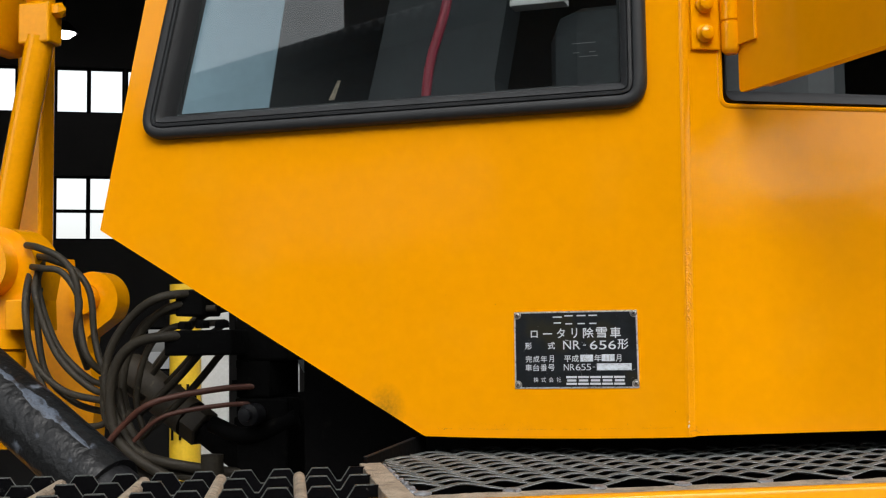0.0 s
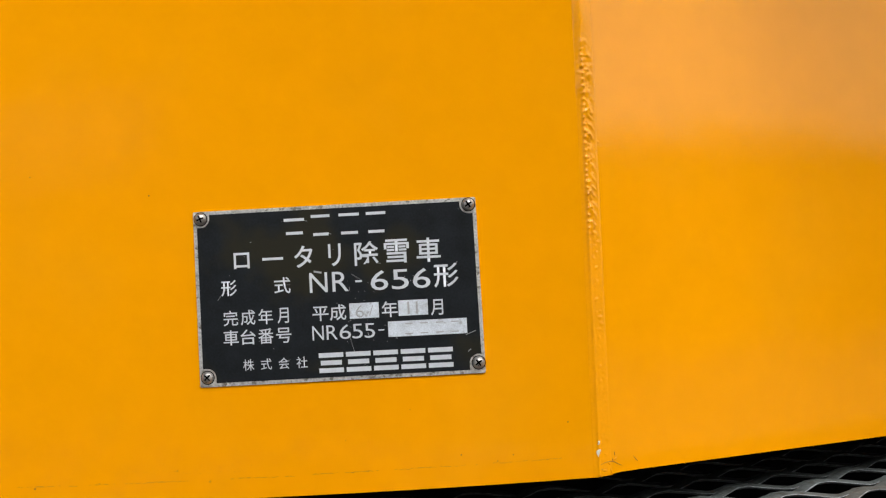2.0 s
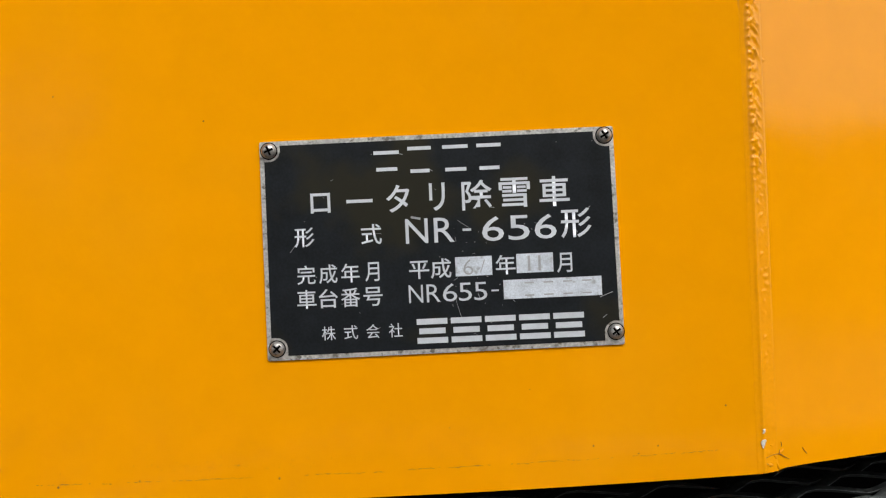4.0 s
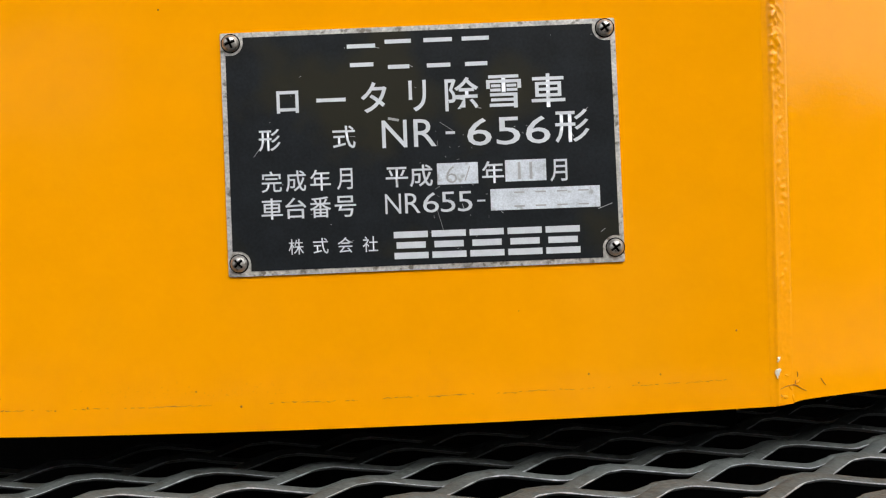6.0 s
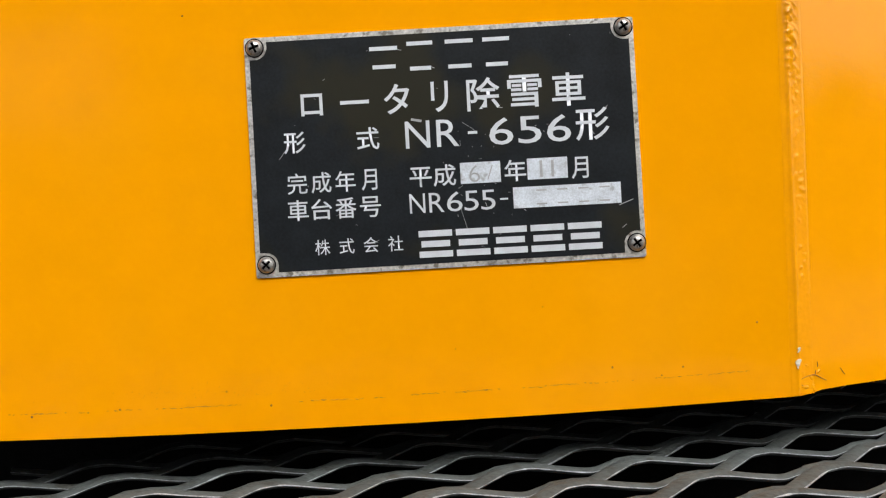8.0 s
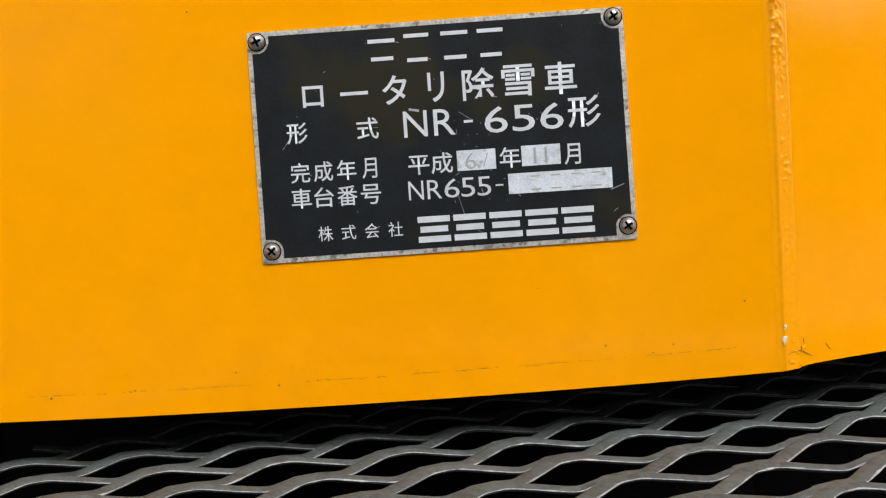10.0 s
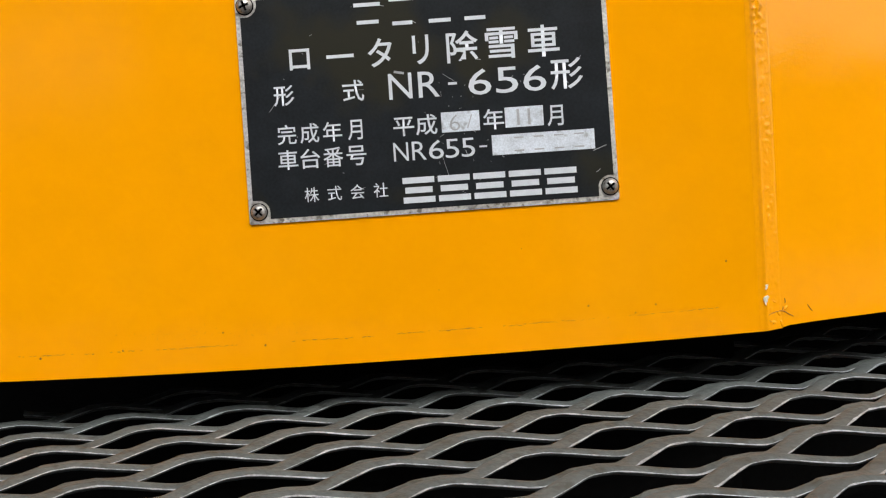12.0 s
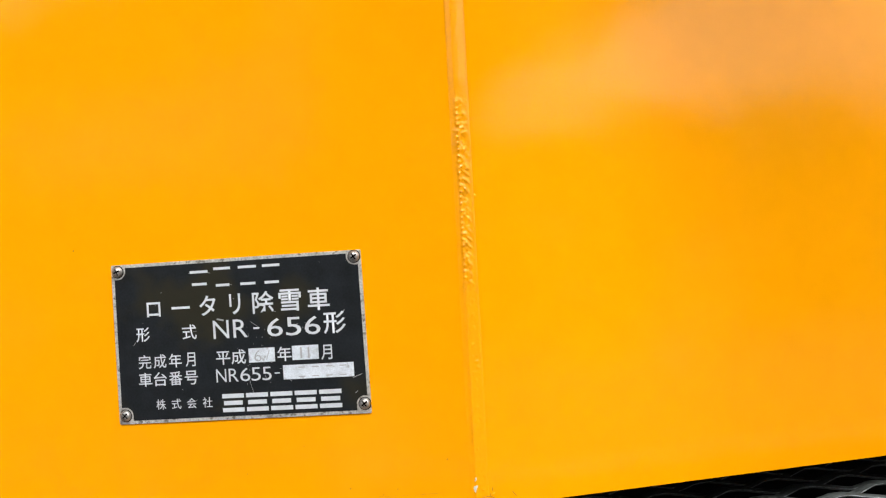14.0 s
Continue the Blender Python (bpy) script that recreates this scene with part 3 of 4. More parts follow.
def cab_door(c):
    """The door, swung wide open on its hinge, with its outer skin towards the nose."""
    hu, hv = 0.1640, -0.0660
    d = Vector((0.0364, -0.2147)).normalized()
    ang = math.degrees(math.atan2(d.y, d.x))
    m = TRUCK @ pose(hu, hv, 0, 0, 0, ang)
    pane = [(0.055, 1.955), (0.605, 1.955), (0.605, 2.49), (0.055, 2.49)]
    door = part("door", sheet(rounded([(0.0, 1.760), (0.66, 1.760), (0.66, 2.545), (0.0, 2.545)], 0.006, 3), [rounded(pane, 0.03)], -0.004, 0.0), PAINT, c, "open cab door with a window", m=m)
    part("door_frame", sheet([(0.012, 1.766), (0.65, 1.766), (0.65, 2.535), (0.012, 2.535)], [[(0.05, 1.81), (0.61, 1.81), (0.61, 1.92), (0.05, 1.92)], pane], 0.001, 0.026), PAINT, door, m=m)
    part("door_lining", box(0.046, 0.614, 0.004, 0.016, 1.806, 1.924, 0.003), PAINT, door, m=m)
    glazing = part("door_glass", sheet([(a - 0.004 if a < 0.3 else a + 0.004, b - 0.004 if b < 2.2 else b + 0.004) for a, b in pane], [], 0.010, 0.014), GLASS, door, "clear door window glass", m=m)
    glazing.visible_shadow = False
    part("hinge_leaf", box(0.002, 0.034, -0.0075, -0.004, 1.8085, 1.92, 0.001), PAINT, door, m=m)
    # fixed leaf, its two bolts and the pin on the side panel
    base = part("hinge_plate", box(SEAM_U + 0.0125, SEAM_U + 0.043, SEAM_V - 0.005, SEAM_V - 0.0005, 1.8055, 1.92, 0.0012), PAINT, c, m=TRUCK)
    for z in (1.8215, 1.8525):
        part("hinge_bolt", lathe([(0.0095, 0.0), (0.0095, 0.0035), (0.0085, 0.0045), (0.0078, 0.0052), (0.0072, 0.010), (0.0055, 0.0112), (0.0, 0.0115)], 20, pose(SEAM_U + 0.0262, SEAM_V - 0.005, z, 90)), PAINT, base, smooth=True, m=TRUCK)
    part("hinge_pin", lathe([(0.0, 1.8005), (0.006, 1.8005), (0.0092, 1.8035), (0.0098, 1.806), (0.0098, 1.8325), (0.0088, 1.8335), (0.0088, 1.8345), (0.0101, 1.836), (0.0101, 1.92), (0.0, 1.92)], 24, pose(SEAM_U + 0.0535, SEAM_V - 0.0085, 0)), PAINT, base, smooth=True, m=TRUCK)
    seal = rounded([(SEAM_U + 0.052, 1.755), (0.94, 1.755), (0.94, 2.44), (SEAM_U + 0.052, 2.44)], 0.012)
    part("door_seal", swept_frame(seal, [(0.0, SEAM_V + 0.004), (-0.002, SEAM_V + 0.03), (0.012, SEAM_V + 0.034), (0.018, SEAM_V + 0.040), (0.018, SEAM_V + 0.05)]), RUBBER, c, "black door seal", smooth=True, m=TRUCK)
    part("door_sill", box(SEAM_U + 0.046, 0.95, SEAM_V + 0.05, SEAM_V + 0.085, 1.74, 1.7685, 0.008), SILL, c, m=TRUCK)


# ---- maker's plate ----


def plate_at(a, b):
    """Millimetres from the plate's top left corner to the world, on the nose panel."""
    return (a / 1000 - 0.065, 1.54 - b / 1000)


def lettering(text, a, b, w, h, bold=0.012, depth=0.00012, y=-0.00105):
    """A flat mesh of the word, fitted into a box of w x h mm centred at a, b."""
    cu = bpy.data.curves.new("writing", "FONT")
    cu.body, cu.offset, cu.resolution_u = text, bold, 3
    ob = bpy.data.objects.new("writing", cu)
    scene.collection.objects.link(ob)
    bpy.context.view_layer.update()
    me = bpy.data.meshes.new_from_object(ob.evaluated_get(bpy.context.evaluated_depsgraph_get()))
    bpy.data.objects.remove(ob)
    bm = bmesh.new()
    bm.from_mesh(me)
    xs, ys = [v.co.x for v in bm.verts], [v.co.y for v in bm.verts]
    x0, z0 = plate_at(a, b)
    sx, sy = w / 1000 / (max(xs) - min(xs)), h / 1000 / (max(ys) - min(ys))
    mx, my = (max(xs) + min(xs)) / 2, (max(ys) + min(ys)) / 2
    for v in bm.verts:
        v.co = Vector((x0 + (v.co.x - mx) * sx, y - depth, z0 + (v.co.y - my) * sy))
    return bm


def joined(parts):
    bm = bmesh.new()
    for other in parts:
        me = bpy.data.meshes.new("piece")
        other.to_mesh(me)
        other.free()
        bm.from_mesh(me)
        bpy.data.meshes.remove(me)
    return bm


def bars(a, b, w, h, rows, thick, gap=0.0):
    """Plain bars that stand for a maker's name."""
    bm = bmesh.new()
    for k in range(rows):
        zb = b - h / 2 + thick / 2 + k * (h - thick) / max(rows - 1, 1)
        x, z = plate_at(a, zb)
        inset = gap * (k % 2)
        box(x - w / 2000 + inset / 1000, x + w / 2000 - inset / 1000, -0.0012, -0.0010, z - thick / 2000, z + thick / 2000, into=bm)
    return bm


def screw_head(x, z, turn):
    """A small pan-head screw with a real cross recess."""
    bm = bmesh.new()
    R, rings, sides = 0.0028, 18, 64
    grid = []
    for i in range(rings + 1):
        r = R * i / rings
        ring = []
        for k in range(sides if i else 1):
            t = 2 * math.pi * k / sides
            px, pz = r * math.cos(t), r * math.sin(t)
            ca, sa = math.cos(turn), math.sin(turn)
            qx, qz = abs(px * ca + pz * sa), abs(-px * sa + pz * ca)
            h = 0.0021 * math.sqrt(max(1 - (r / R) ** 2.6, 0)) + 0.0003
            if min(qx, qz) < 0.00042 and max(qx, qz) < 0.0018:
                h -= 0.0012
            ring.append(bm.verts.new((x + px, -0.0009 - h, z + pz)))
        grid.append(ring)
    for i in range(rings):
        p, q = grid[i], grid[i + 1]
        for k in range(sides):
            if i == 0:
                bm.faces.new((p[0], q[k], q[k - 1]))
            else:
                bm.faces.new((p[k - 1], p[k], q[k], q[k - 1]))
    return bm


def nameplate():
    n = thing("nameplate", "black enamelled metal maker's plate screwed to the cab", "nameplate", at=pose(0, -0.001, 1.46))
    corners = [plate_at(a, b) for a, b in ((0.0, 80.4), (130.3, 80.0), (129.6, 0.3), (0.2, 0.3))]
    screws = [plate_at(a, b) for a, b in ((3.6, 76.1), (127.3, 75.2), (126.3, 3.5), (3.6, 3.7))]
    edge = rounded(corners, 0.0008, 3)
    part("plate", sheet(edge, [], -0.0008, -0.0001), ALU, n, "worn aluminium plate with a bare rim")
    # the enamel leaves a rim and a ring round each screw bare
    rim, r, field = 0.0016, 0.0040, []
    for (sx, sz), (px, pz), (cx, cz) in zip(((-1, -1), (1, -1), (1, 1), (-1, 1)), corners, screws):
        arc = [(cx - sx * r * math.cos(math.pi / 2 * k / 10), cz - sz * r * math.sin(math.pi / 2 * k / 10)) for k in range(11)]
        arc = [(cx - sx * r, pz - sz * rim), *arc, (px - sx * rim, cz - sz * r)]
        arc = [(ax + 0.00012 * noise.noise((ax * 900, az * 900, 1.0)), az + 0.00012 * noise.noise((ax * 900, az * 900, 5.0))) for ax, az in arc]
        if sx * sz > 0:
            arc.reverse()
        field += arc
    part("enamel", sheet(field, [], -0.00098, -0.00080), ENAMEL, n, "black enamel field")
    for (wx, wz), spin in zip(screws, (0.75, 0.62, 0.55, 0.35)):
        the_screw = part("screw", screw_head(wx, wz, spin), SCREW, n, "small cross-head screw", smooth=True)
        # near-black cross laid on the recess floor to darken it
        bm = bmesh.new()
        for turn in (0, 90):
            bmesh.ops.create_cube(bm, size=1, matrix=pose(wx, -0.0021, wz, 0, math.degrees(-spin) + turn, 0) @ Matrix.Diagonal((0.0034, 0.0004, 0.0009, 1)))
        part("dark_cross_inlay", bm, DARK, the_screw)
        bm = lathe([(0.0026, 0.0), (0.0030, 0.0), (0.0032, 0.00008), (0.0026, 0.00016)], 32, pose(wx, -0.00082, wz, 90))
        part("grime_ring", bm, DARK, the_screw, "dark grime round the screw")
    # first line and last word: the maker's name as plain bars
    for a, w, h in ((46.5, 9.3, 7.4), (58.6, 8.6, 9.6), (71.7, 9.3, 9.6), (84.0, 8.9, 9.6)):
        part("name_bar", bars(a, 9.3, w, h, 2, 1.3, 0.8), LETTER, n)
    for k in range(5):
        part("name_block", bars(60.5 + 12.45 * k, 72.0, 11.2, 9.0, 3, 2.1, 0.8), LETTER, n)
    part("title", joined([lettering(c, a, b, w, h, 0.012) for c, a, b, w, h in (("ロ", 21.7, 23.6, 7.3, 7.3), ("ー", 36.0, 23.5, 9.6, 1.3), ("タ", 50.1, 23.2, 8.6, 10.0), ("リ", 64.4, 23.2, 5.8, 10.2), ("除", 78.9, 23.2, 11.0, 11.0), ("雪", 92.7, 22.9, 11.4, 10.8), ("車", 107.2, 23.1, 11.0, 11.0))]), LETTER, n, "title in bare metal characters")
    part("model_line", joined([lettering(c, a, b, w, h, o) for c, a, b, w, h, o in (("形", 15.3, 35.9, 7.2, 7.2, 0.008), ("式", 39.8, 35.8, 7.5, 7.4, 0.008), ("N", 56.4, 35.4, 8.2, 9.0, 0.0), ("R", 66.4, 35.4, 7.4, 9.0, 0.0), ("-", 74.7, 35.7, 3.1, 0.9, 0.0), ("6", 84.2, 35.8, 8.0, 9.0, 0.0), ("5", 93.7, 35.8, 7.8, 9.0, 0.0), ("6", 103.4, 35.8, 8.0, 9.0, 0.0), ("形", 114.6, 35.0, 11.2, 10.8, 0.010))]), LETTER, n, "model line")
    part("date_line", joined([*[lettering(ch, a, 49.6, 6.7, 6.9, 0.006) for ch, a in (("完", 15.4), ("成", 23.4), ("年", 31.5))], lettering("月", 39.5, 49.5, 5.2, 7.0, 0.006), lettering("平成", 60.7, 49.4, 15.4, 7.2, 0.008), lettering("年", 88.2, 49.1, 7.2, 7.2, 0.008), lettering("月", 109.7, 49.3, 5.6, 7.2, 0.008)]), LETTER, n, "date line")
    part("number_line", joined([*[lettering(ch, a, 58.5, 7.0, 6.9, 0.006) for ch, a in (("車", 15.2), ("台", 23.1), ("番", 31.2), ("号", 39.4))], *[lettering(ch, a, 58.3, w, h, -0.004) for ch, a, w, h in (("N", 55.1, 5.2, 6.5), ("R", 61.5, 5.0, 6.5), ("6", 67.5, 5.2, 6.6), ("5", 73.1, 4.8, 6.6), ("5", 78.7, 4.8, 6.6), ("-", 84.0, 2.7, 0.6))]]), LETTER, n, "number line")
    part("company_line", joined([lettering(ch, a, 71.2, 5.0, 5.1, 0.002) for ch, a in (("株", 22.7), ("式", 30.8), ("会", 38.9), ("社", 47.1))]), LETTER, n, "company line")
    for a, b, w, h in ((76.6, 49.1, 13.4, 7.0), (98.9, 48.9, 13.4, 7.0), (105.0, 58.2, 35.8, 7.0)):
        fx, fz = plate_at(a, b)
        part("stamped_field", box(fx - w / 2000, fx + w / 2000, -0.00115, -0.00095, fz - h / 2000, fz + h / 2000), STAMP, n, "bare metal field for stamped figures")
    part("stamped_figures", joined([lettering("6", 74.6, 49.4, 3.6, 5.6, -0.012, 0.00014), lettering("/", 79.8, 49.2, 2.0, 4.6, -0.012, 0.00014), lettering("1", 96.8, 49.0, 0.9, 5.6, -0.012, 0.00014), lettering("1", 100.6, 49.0, 0.9, 5.6, -0.012, 0.00014)]), FIGURE, n)
    rnd = random.Random(4)
    bm = bmesh.new()
    for k in range(75):
        a, b = (rnd.gauss(80, 10), rnd.gauss(54, 13)) if k < 50 else (rnd.uniform(5, 125), rnd.uniform(5, 75))
        if not (3.5 < a < 127 and 3.5 < b < 77):
            continue
        x0, z0 = plate_at(a, b)
        length = rnd.choice((0.0003, 0.0004, 0.0006, 0.0009, 0.0018))
        bmesh.ops.create_cube(bm, size=1, matrix=pose(x0, -0.00102, z0, 0, rnd.uniform(0, 180), 0) @ Matrix.Diagonal((length, 0.0001, rnd.uniform(0.00008, 0.0002), 1)))
    for a, b, length, turn, thick in ((12.0, 38.5, 0.007, -52, 0.00013), (56.2, 30.6, 0.0036, 12, 0.0008), (73.5, 33.6, 0.005, 35, 0.00012), (70.5, 64.5, 0.009, 75, 0.00012), (124.5, 61.5, 0.005, -20, 0.00025), (118.5, 30.5, 0.004, -45, 0.0002)):
        x0, z0 = plate_at(a, b)
        bmesh.ops.create_cube(bm, size=1, matrix=pose(x0, -0.00102, z0, 0, turn, 0) @ Matrix.Diagonal((length, 0.0001, thick, 1)))
    tagged(part("scratches", bm, FIGURE, n, "small scratches down to bare metal"), kind="stuff")
    part("stamped_bars", joined([bars(96.5 + 7.0 * k, 58.3, 3.4, 5.0, 2, 0.5) for k in range(4)]), FIGURE, n)


# ---- step with its gratings ----
STEP_Z = 1.3905


LWD, SWD, LAST = 0.0746, 0.0337, 12  # pitch of the mesh along and across the step, and its front strand


def strand(n, u0, u1, front):
    """One strand of raised expanded steel: its lower front edge drops and comes forward, then merges into the strand before it at each front bond."""
    uo, wo = 0.0516 + n * LWD / 2, 0.0310 + n * SWD / 2
    uo -= math.ceil((uo - u0) / LWD + 1) * LWD
    knots = []
    while uo < u1 + LWD:
        knots += [(uo - 0.0039, wo, 1.3917), (uo + 0.0039, wo, 1.3917)]
        if n < LAST:
            knots += [(uo + 0.0240, wo + 0.0078, 1.3885), (uo + LWD / 2 - 0.0055, wo + 0.0110, 1.3910), (uo + LWD / 2 + 0.0055, wo + 0.0110, 1.3910), (uo + LWD - 0.0208, wo + 0.0065, 1.3890)]
        else:
            knots += [(uo + LWD / 2 - 0.0062, wo + 0.0105, 1.3873), (uo + LWD / 2 + 0.0062, wo + 0.0105, 1.3873)]
        uo += LWD
    path = [Vector(p).lerp(Vector(q), k / 8) for p, q in zip(knots, knots[1:]) for k in range(8)]
    for _ in range(2):
        path = [path[0], *[(p + 2 * q + r) / 4 for p, q, r in zip(path, path[1:], path[2:])], path[-1]]
    # inside the end bar, the front bar, the end plate and the light stop under the cab
    runs = [[]]
    for p in path:
        a, w = p.x, p.y
        inside = u0 <= a <= u1 and w < front and ((a < 0.1 and a * 0.4865 - w * 0.8737 < 0.097) or (a >= 0.1 and w > -0.0562))
        inside = inside and a > -0.2215 + 0.02 * (0.3 - w) / 0.3 and (a * 0.8737 + w * 0.4865 + 0.194) * 0.9929 - (a * 0.4865 - w * 0.8737 + 0.1075) * 0.1191 > 0.006
        if inside:
            runs[-1].append(p)
        elif runs[-1]:
            runs.append([])
    bm = bmesh.new()
    for run in runs:
        if len(run) < 3:
            continue
        rings = []
        for i, p in enumerate(run):
            q, r = run[max(i - 1, 0)], run[min(i + 1, len(run) - 1)]
            d = Vector((r.x - q.x, r.y - q.y)).normalized()
            side = Vector((-d.y, d.x))
            worn = noise.noise((p.x * 170, p.y * 170, 3.3)) + 0.7 * noise.noise((p.x * 520, p.y * 520, 1.3))
            lip = 0.00012 + 0.0005 * max(worn, -0.2)
            sag = 0.0002 * noise.noise((p.x * 90, p.y * 90, 0.4))
            ring = []
            wide = min(max(0.45 - 1.5 * d.y, 0), 1)  # the climbing part is twisted flatter and looks wider
            deep, tall = 0.0029 + 0.0018 * wide, 0.0012 - 0.0001 * wide
            for o, h in ((-deep, tall), (-0.6 * deep, 0.9 * tall), (-0.0001 - lip, 0.0001 + 0.3 * lip), (0.3 * lip, -0.00005 - 0.3 * lip), (-0.0003, -0.0006), (-0.0022, -0.0013), (-deep - 0.0011, -0.0002), (-deep - 0.0009, tall - 0.0003)):
                ring.append(bm.verts.new((p.x + side.x * o, -(p.y + side.y * o), p.z + h + sag)))
            rings.append(ring)
        for r, q in zip(rings, rings[1:]):
            for k in range(8):
                f = bm.faces.new((r[k - 1], r[k], q[k], q[k - 1]))
                f.material_index = 1 if k == 3 else 0
        bm.faces.new(rings[0])
        bm.faces.new(rings[-1])
    return bm if bm.faces else None


def toothed(u0, u1, first, pitch, z_top, tooth, crest, low, w, thick):
    """A steel bar on edge whose top is cut into blunt teeth."""
    pts, u = [], first
    while u > u0:
        u -= pitch
    while u < u1 + pitch:
        pts += [(u - crest / 2, z_top), (u + crest / 2, z_top), (u + pitch / 2 - 0.002, z_top - tooth), (u + pitch / 2 + 0.002, z_top - tooth)]
        u += pitch
    pts = [p for p in pts if u0 < p[0] < u1]
    return sheet([(u0, low), *[(u0, pts[0][1])], *pts, (u1, pts[-1][1]), (u1, low)], [], -w - thick, -w)


def worn_edge(u0, u1, first, pitch, z_top, tooth, crest, w, thick):
    """A thin strip of bare steel along the top of a toothed bar."""
    pts, u = [], first
    while u > u0:
        u -= pitch
    while u < u1 + pitch:
        pts += [(u - crest / 2, z_top), (u + crest / 2, z_top), (u + pitch / 2 - 0.002, z_top - tooth), (u + pitch / 2 + 0.002, z_top - tooth)]
        u += pitch
    pts = [p for p in pts if u0 < p[0] < u1]
    bm, rows = bmesh.new(), []
    for a, z in pts:
        rows.append([bm.verts.new((a, -w - thick - 0.0002, z - 0.0006)), bm.verts.new((a, -w - thick - 0.0002, z + 0.0004)), bm.verts.new((a, -w + 0.0002, z + 0.0004))])
    for r, q in zip(rows, rows[1:]):
        for k in (0, 1):
            bm.faces.new((r[k], r[k + 1], q[k + 1], q[k]))
    return bm


def step():
    s = thing("side_step", "truck side step with steel gratings and an orange edge", "step", at=TRUCK @ pose(0.2, -0.15, 1.25))
    u0, u1 = -0.218, 1.05
    front = 0.2765
    bm = bmesh.new()
    bmesh.ops.create_grid(bm, x_segments=260, y_segments=8, size=0.5, matrix=Matrix.Translation(((u0 + u1) / 2, -0.2640, 1.3852)) @ Matrix.Diagonal((u1 - u0, 0.058, 1, 1)))
    for v in bm.verts:
        v.co.z += 0.0009 * noise.noise((v.co.x * 45, v.co.y * 80, 0.2)) + 0.0005 * noise.noise((v.co.x * 160, v.co.y * 160, 4.2))
    rear = [v for v in bm.verts if v.co.y > -0.236]
    bmesh.ops.translate(bm, vec=(0, 0.002, -0.012), verts=rear)
    mesh_base = part("grating", bm, BAR, s, "expanded steel grating on a dusty ledge, worn and grey", smooth=True, m=TRUCK)
    for n in range(-9, LAST + 1):
        one = strand(n, u0 + 0.004, u1, front)
        if one:
            one_strand = part("strand", one, STEEL, mesh_base, smooth=True, m=TRUCK)
            one_strand.data.materials.append(BURR)
    # shiny tacks where the front strand is welded down
    u = 0.0889 + LAST * LWD / 2
    u -= math.floor((u - u0) / LWD) * LWD
    while u < u1:
        bm = bmesh.new()
        bmesh.ops.create_icosphere(bm, subdivisions=3, radius=1, matrix=Matrix.LocRotScale((u, -0.2450, 1.3862), Euler((0.2, 0, 0.1)), (0.0080, 0.0050, 0.0020)))
        for v in bm.verts:
            v.co += v.normal * (0.0012 * noise.noise(v.co * 180) + 0.0007 * noise.noise(v.co * 500))
        part("weld_tack", bm, TACK, mesh_base, "bare shiny weld tack", smooth=True, m=TRUCK)
        u += LWD
    for n in range(-2, LAST + 1):
        w = 0.0365 + n * SWD / 2
        bm = bmesh.new()
        bmesh.ops.create_icosphere(bm, subdivisions=2, radius=1, matrix=Matrix.LocRotScale((-0.2210 + 0.02 * (0.3 - w) / 0.3, -w, 1.3872), Euler((0.3, 0.5, 0.4 * n)), (0.0042, 0.0050, 0.0030)))
        for v in bm.verts:
            v.co += v.normal * 0.0014 * noise.noise(v.co * 240)
        part("weld_tack", bm, TACK, mesh_base, "bare shiny weld tack", smooth=True, m=TRUCK)
    # flat end bar between the two kinds of grating
    bm = box(-0.246, -0.224, -0.300, 0.004, STEP_Z - 0.012, STEP_Z - 0.0005, 0.001)
    for v in bm.verts:
        v.co.x += 0.02 * (v.co.y + 0.30) / 0.30
    part("end_bar", bm, BAR, s, "dirty bare steel bar", m=TRUCK)
    for w, first in ((0.040, -0.234), (0.1185, -0.2441), (0.2045, -0.2509)):
        toothed_bar = part("serrated_bar", toothed(-0.95, -0.225 - w * 0.07, first, 0.0362, STEP_Z + 0.0005, 0.0125, 0.0155, STEP_Z - 0.045, w, 0.003), SERRATED, s, m=TRUCK)
        part("worn_edge", worn_edge(-0.95, -0.225 - w * 0.07, first, 0.0362, STEP_Z + 0.0005, 0.0125, 0.0155, w, 0.003), STEEL, toothed_bar, "bare worn edge", m=TRUCK)
    for u in (-0.302, -0.374, -0.443, -0.516, -0.588, -0.66, -0.732):
        part("cross_rod", tube([(u + 0.010, -0.062, STEP_Z - 0.006), (u - 0.010, -0.298, STEP_Z - 0.006)], 0.0055, 12), BAR, s, m=TRUCK)
    rim = part("edge_plate", toothed(-0.95, -0.2475, -0.2563 - 0.0, 0.0362, STEP_Z + 0.0006, 0.0135, 0.0165, STEP_Z - 0.12, 0.303, 0.004), PAINT_OLD, s, "orange toothed edge plate", m=TRUCK)
    part("edge_rail", box(-0.2475, u1, -0.316, -0.292, STEP_Z - 0.12, STEP_Z - 0.003, 0.004), PAINT_OLD, s, "orange edge rail, dusty on top", smooth=True, m=TRUCK)
    gm = pose(-0.194, -0.1075, 0, 0, 0, 83.16)
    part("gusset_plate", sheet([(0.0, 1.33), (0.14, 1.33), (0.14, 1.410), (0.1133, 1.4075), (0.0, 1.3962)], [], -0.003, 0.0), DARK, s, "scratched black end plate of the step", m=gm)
    part("gusset_edge", sheet([(0.0, 1.3956), (0.1133, 1.4069), (0.1133, 1.4079), (0.0, 1.3966)], [], -0.0034, 0.0004), BLACK, s, "bare scratched edge", m=gm)
    # dark plates added to keep light out under the cab and the grating
    part("light_stop_low", box(-0.2215, 1.05, 0.004, 0.4, 1.30, 1.31), DARK, s, m=TRUCK)
    part("light_stop_back", box(-0.19, 0.12, 0.098, 0.103, 1.28, 1.4185), DARK, s)
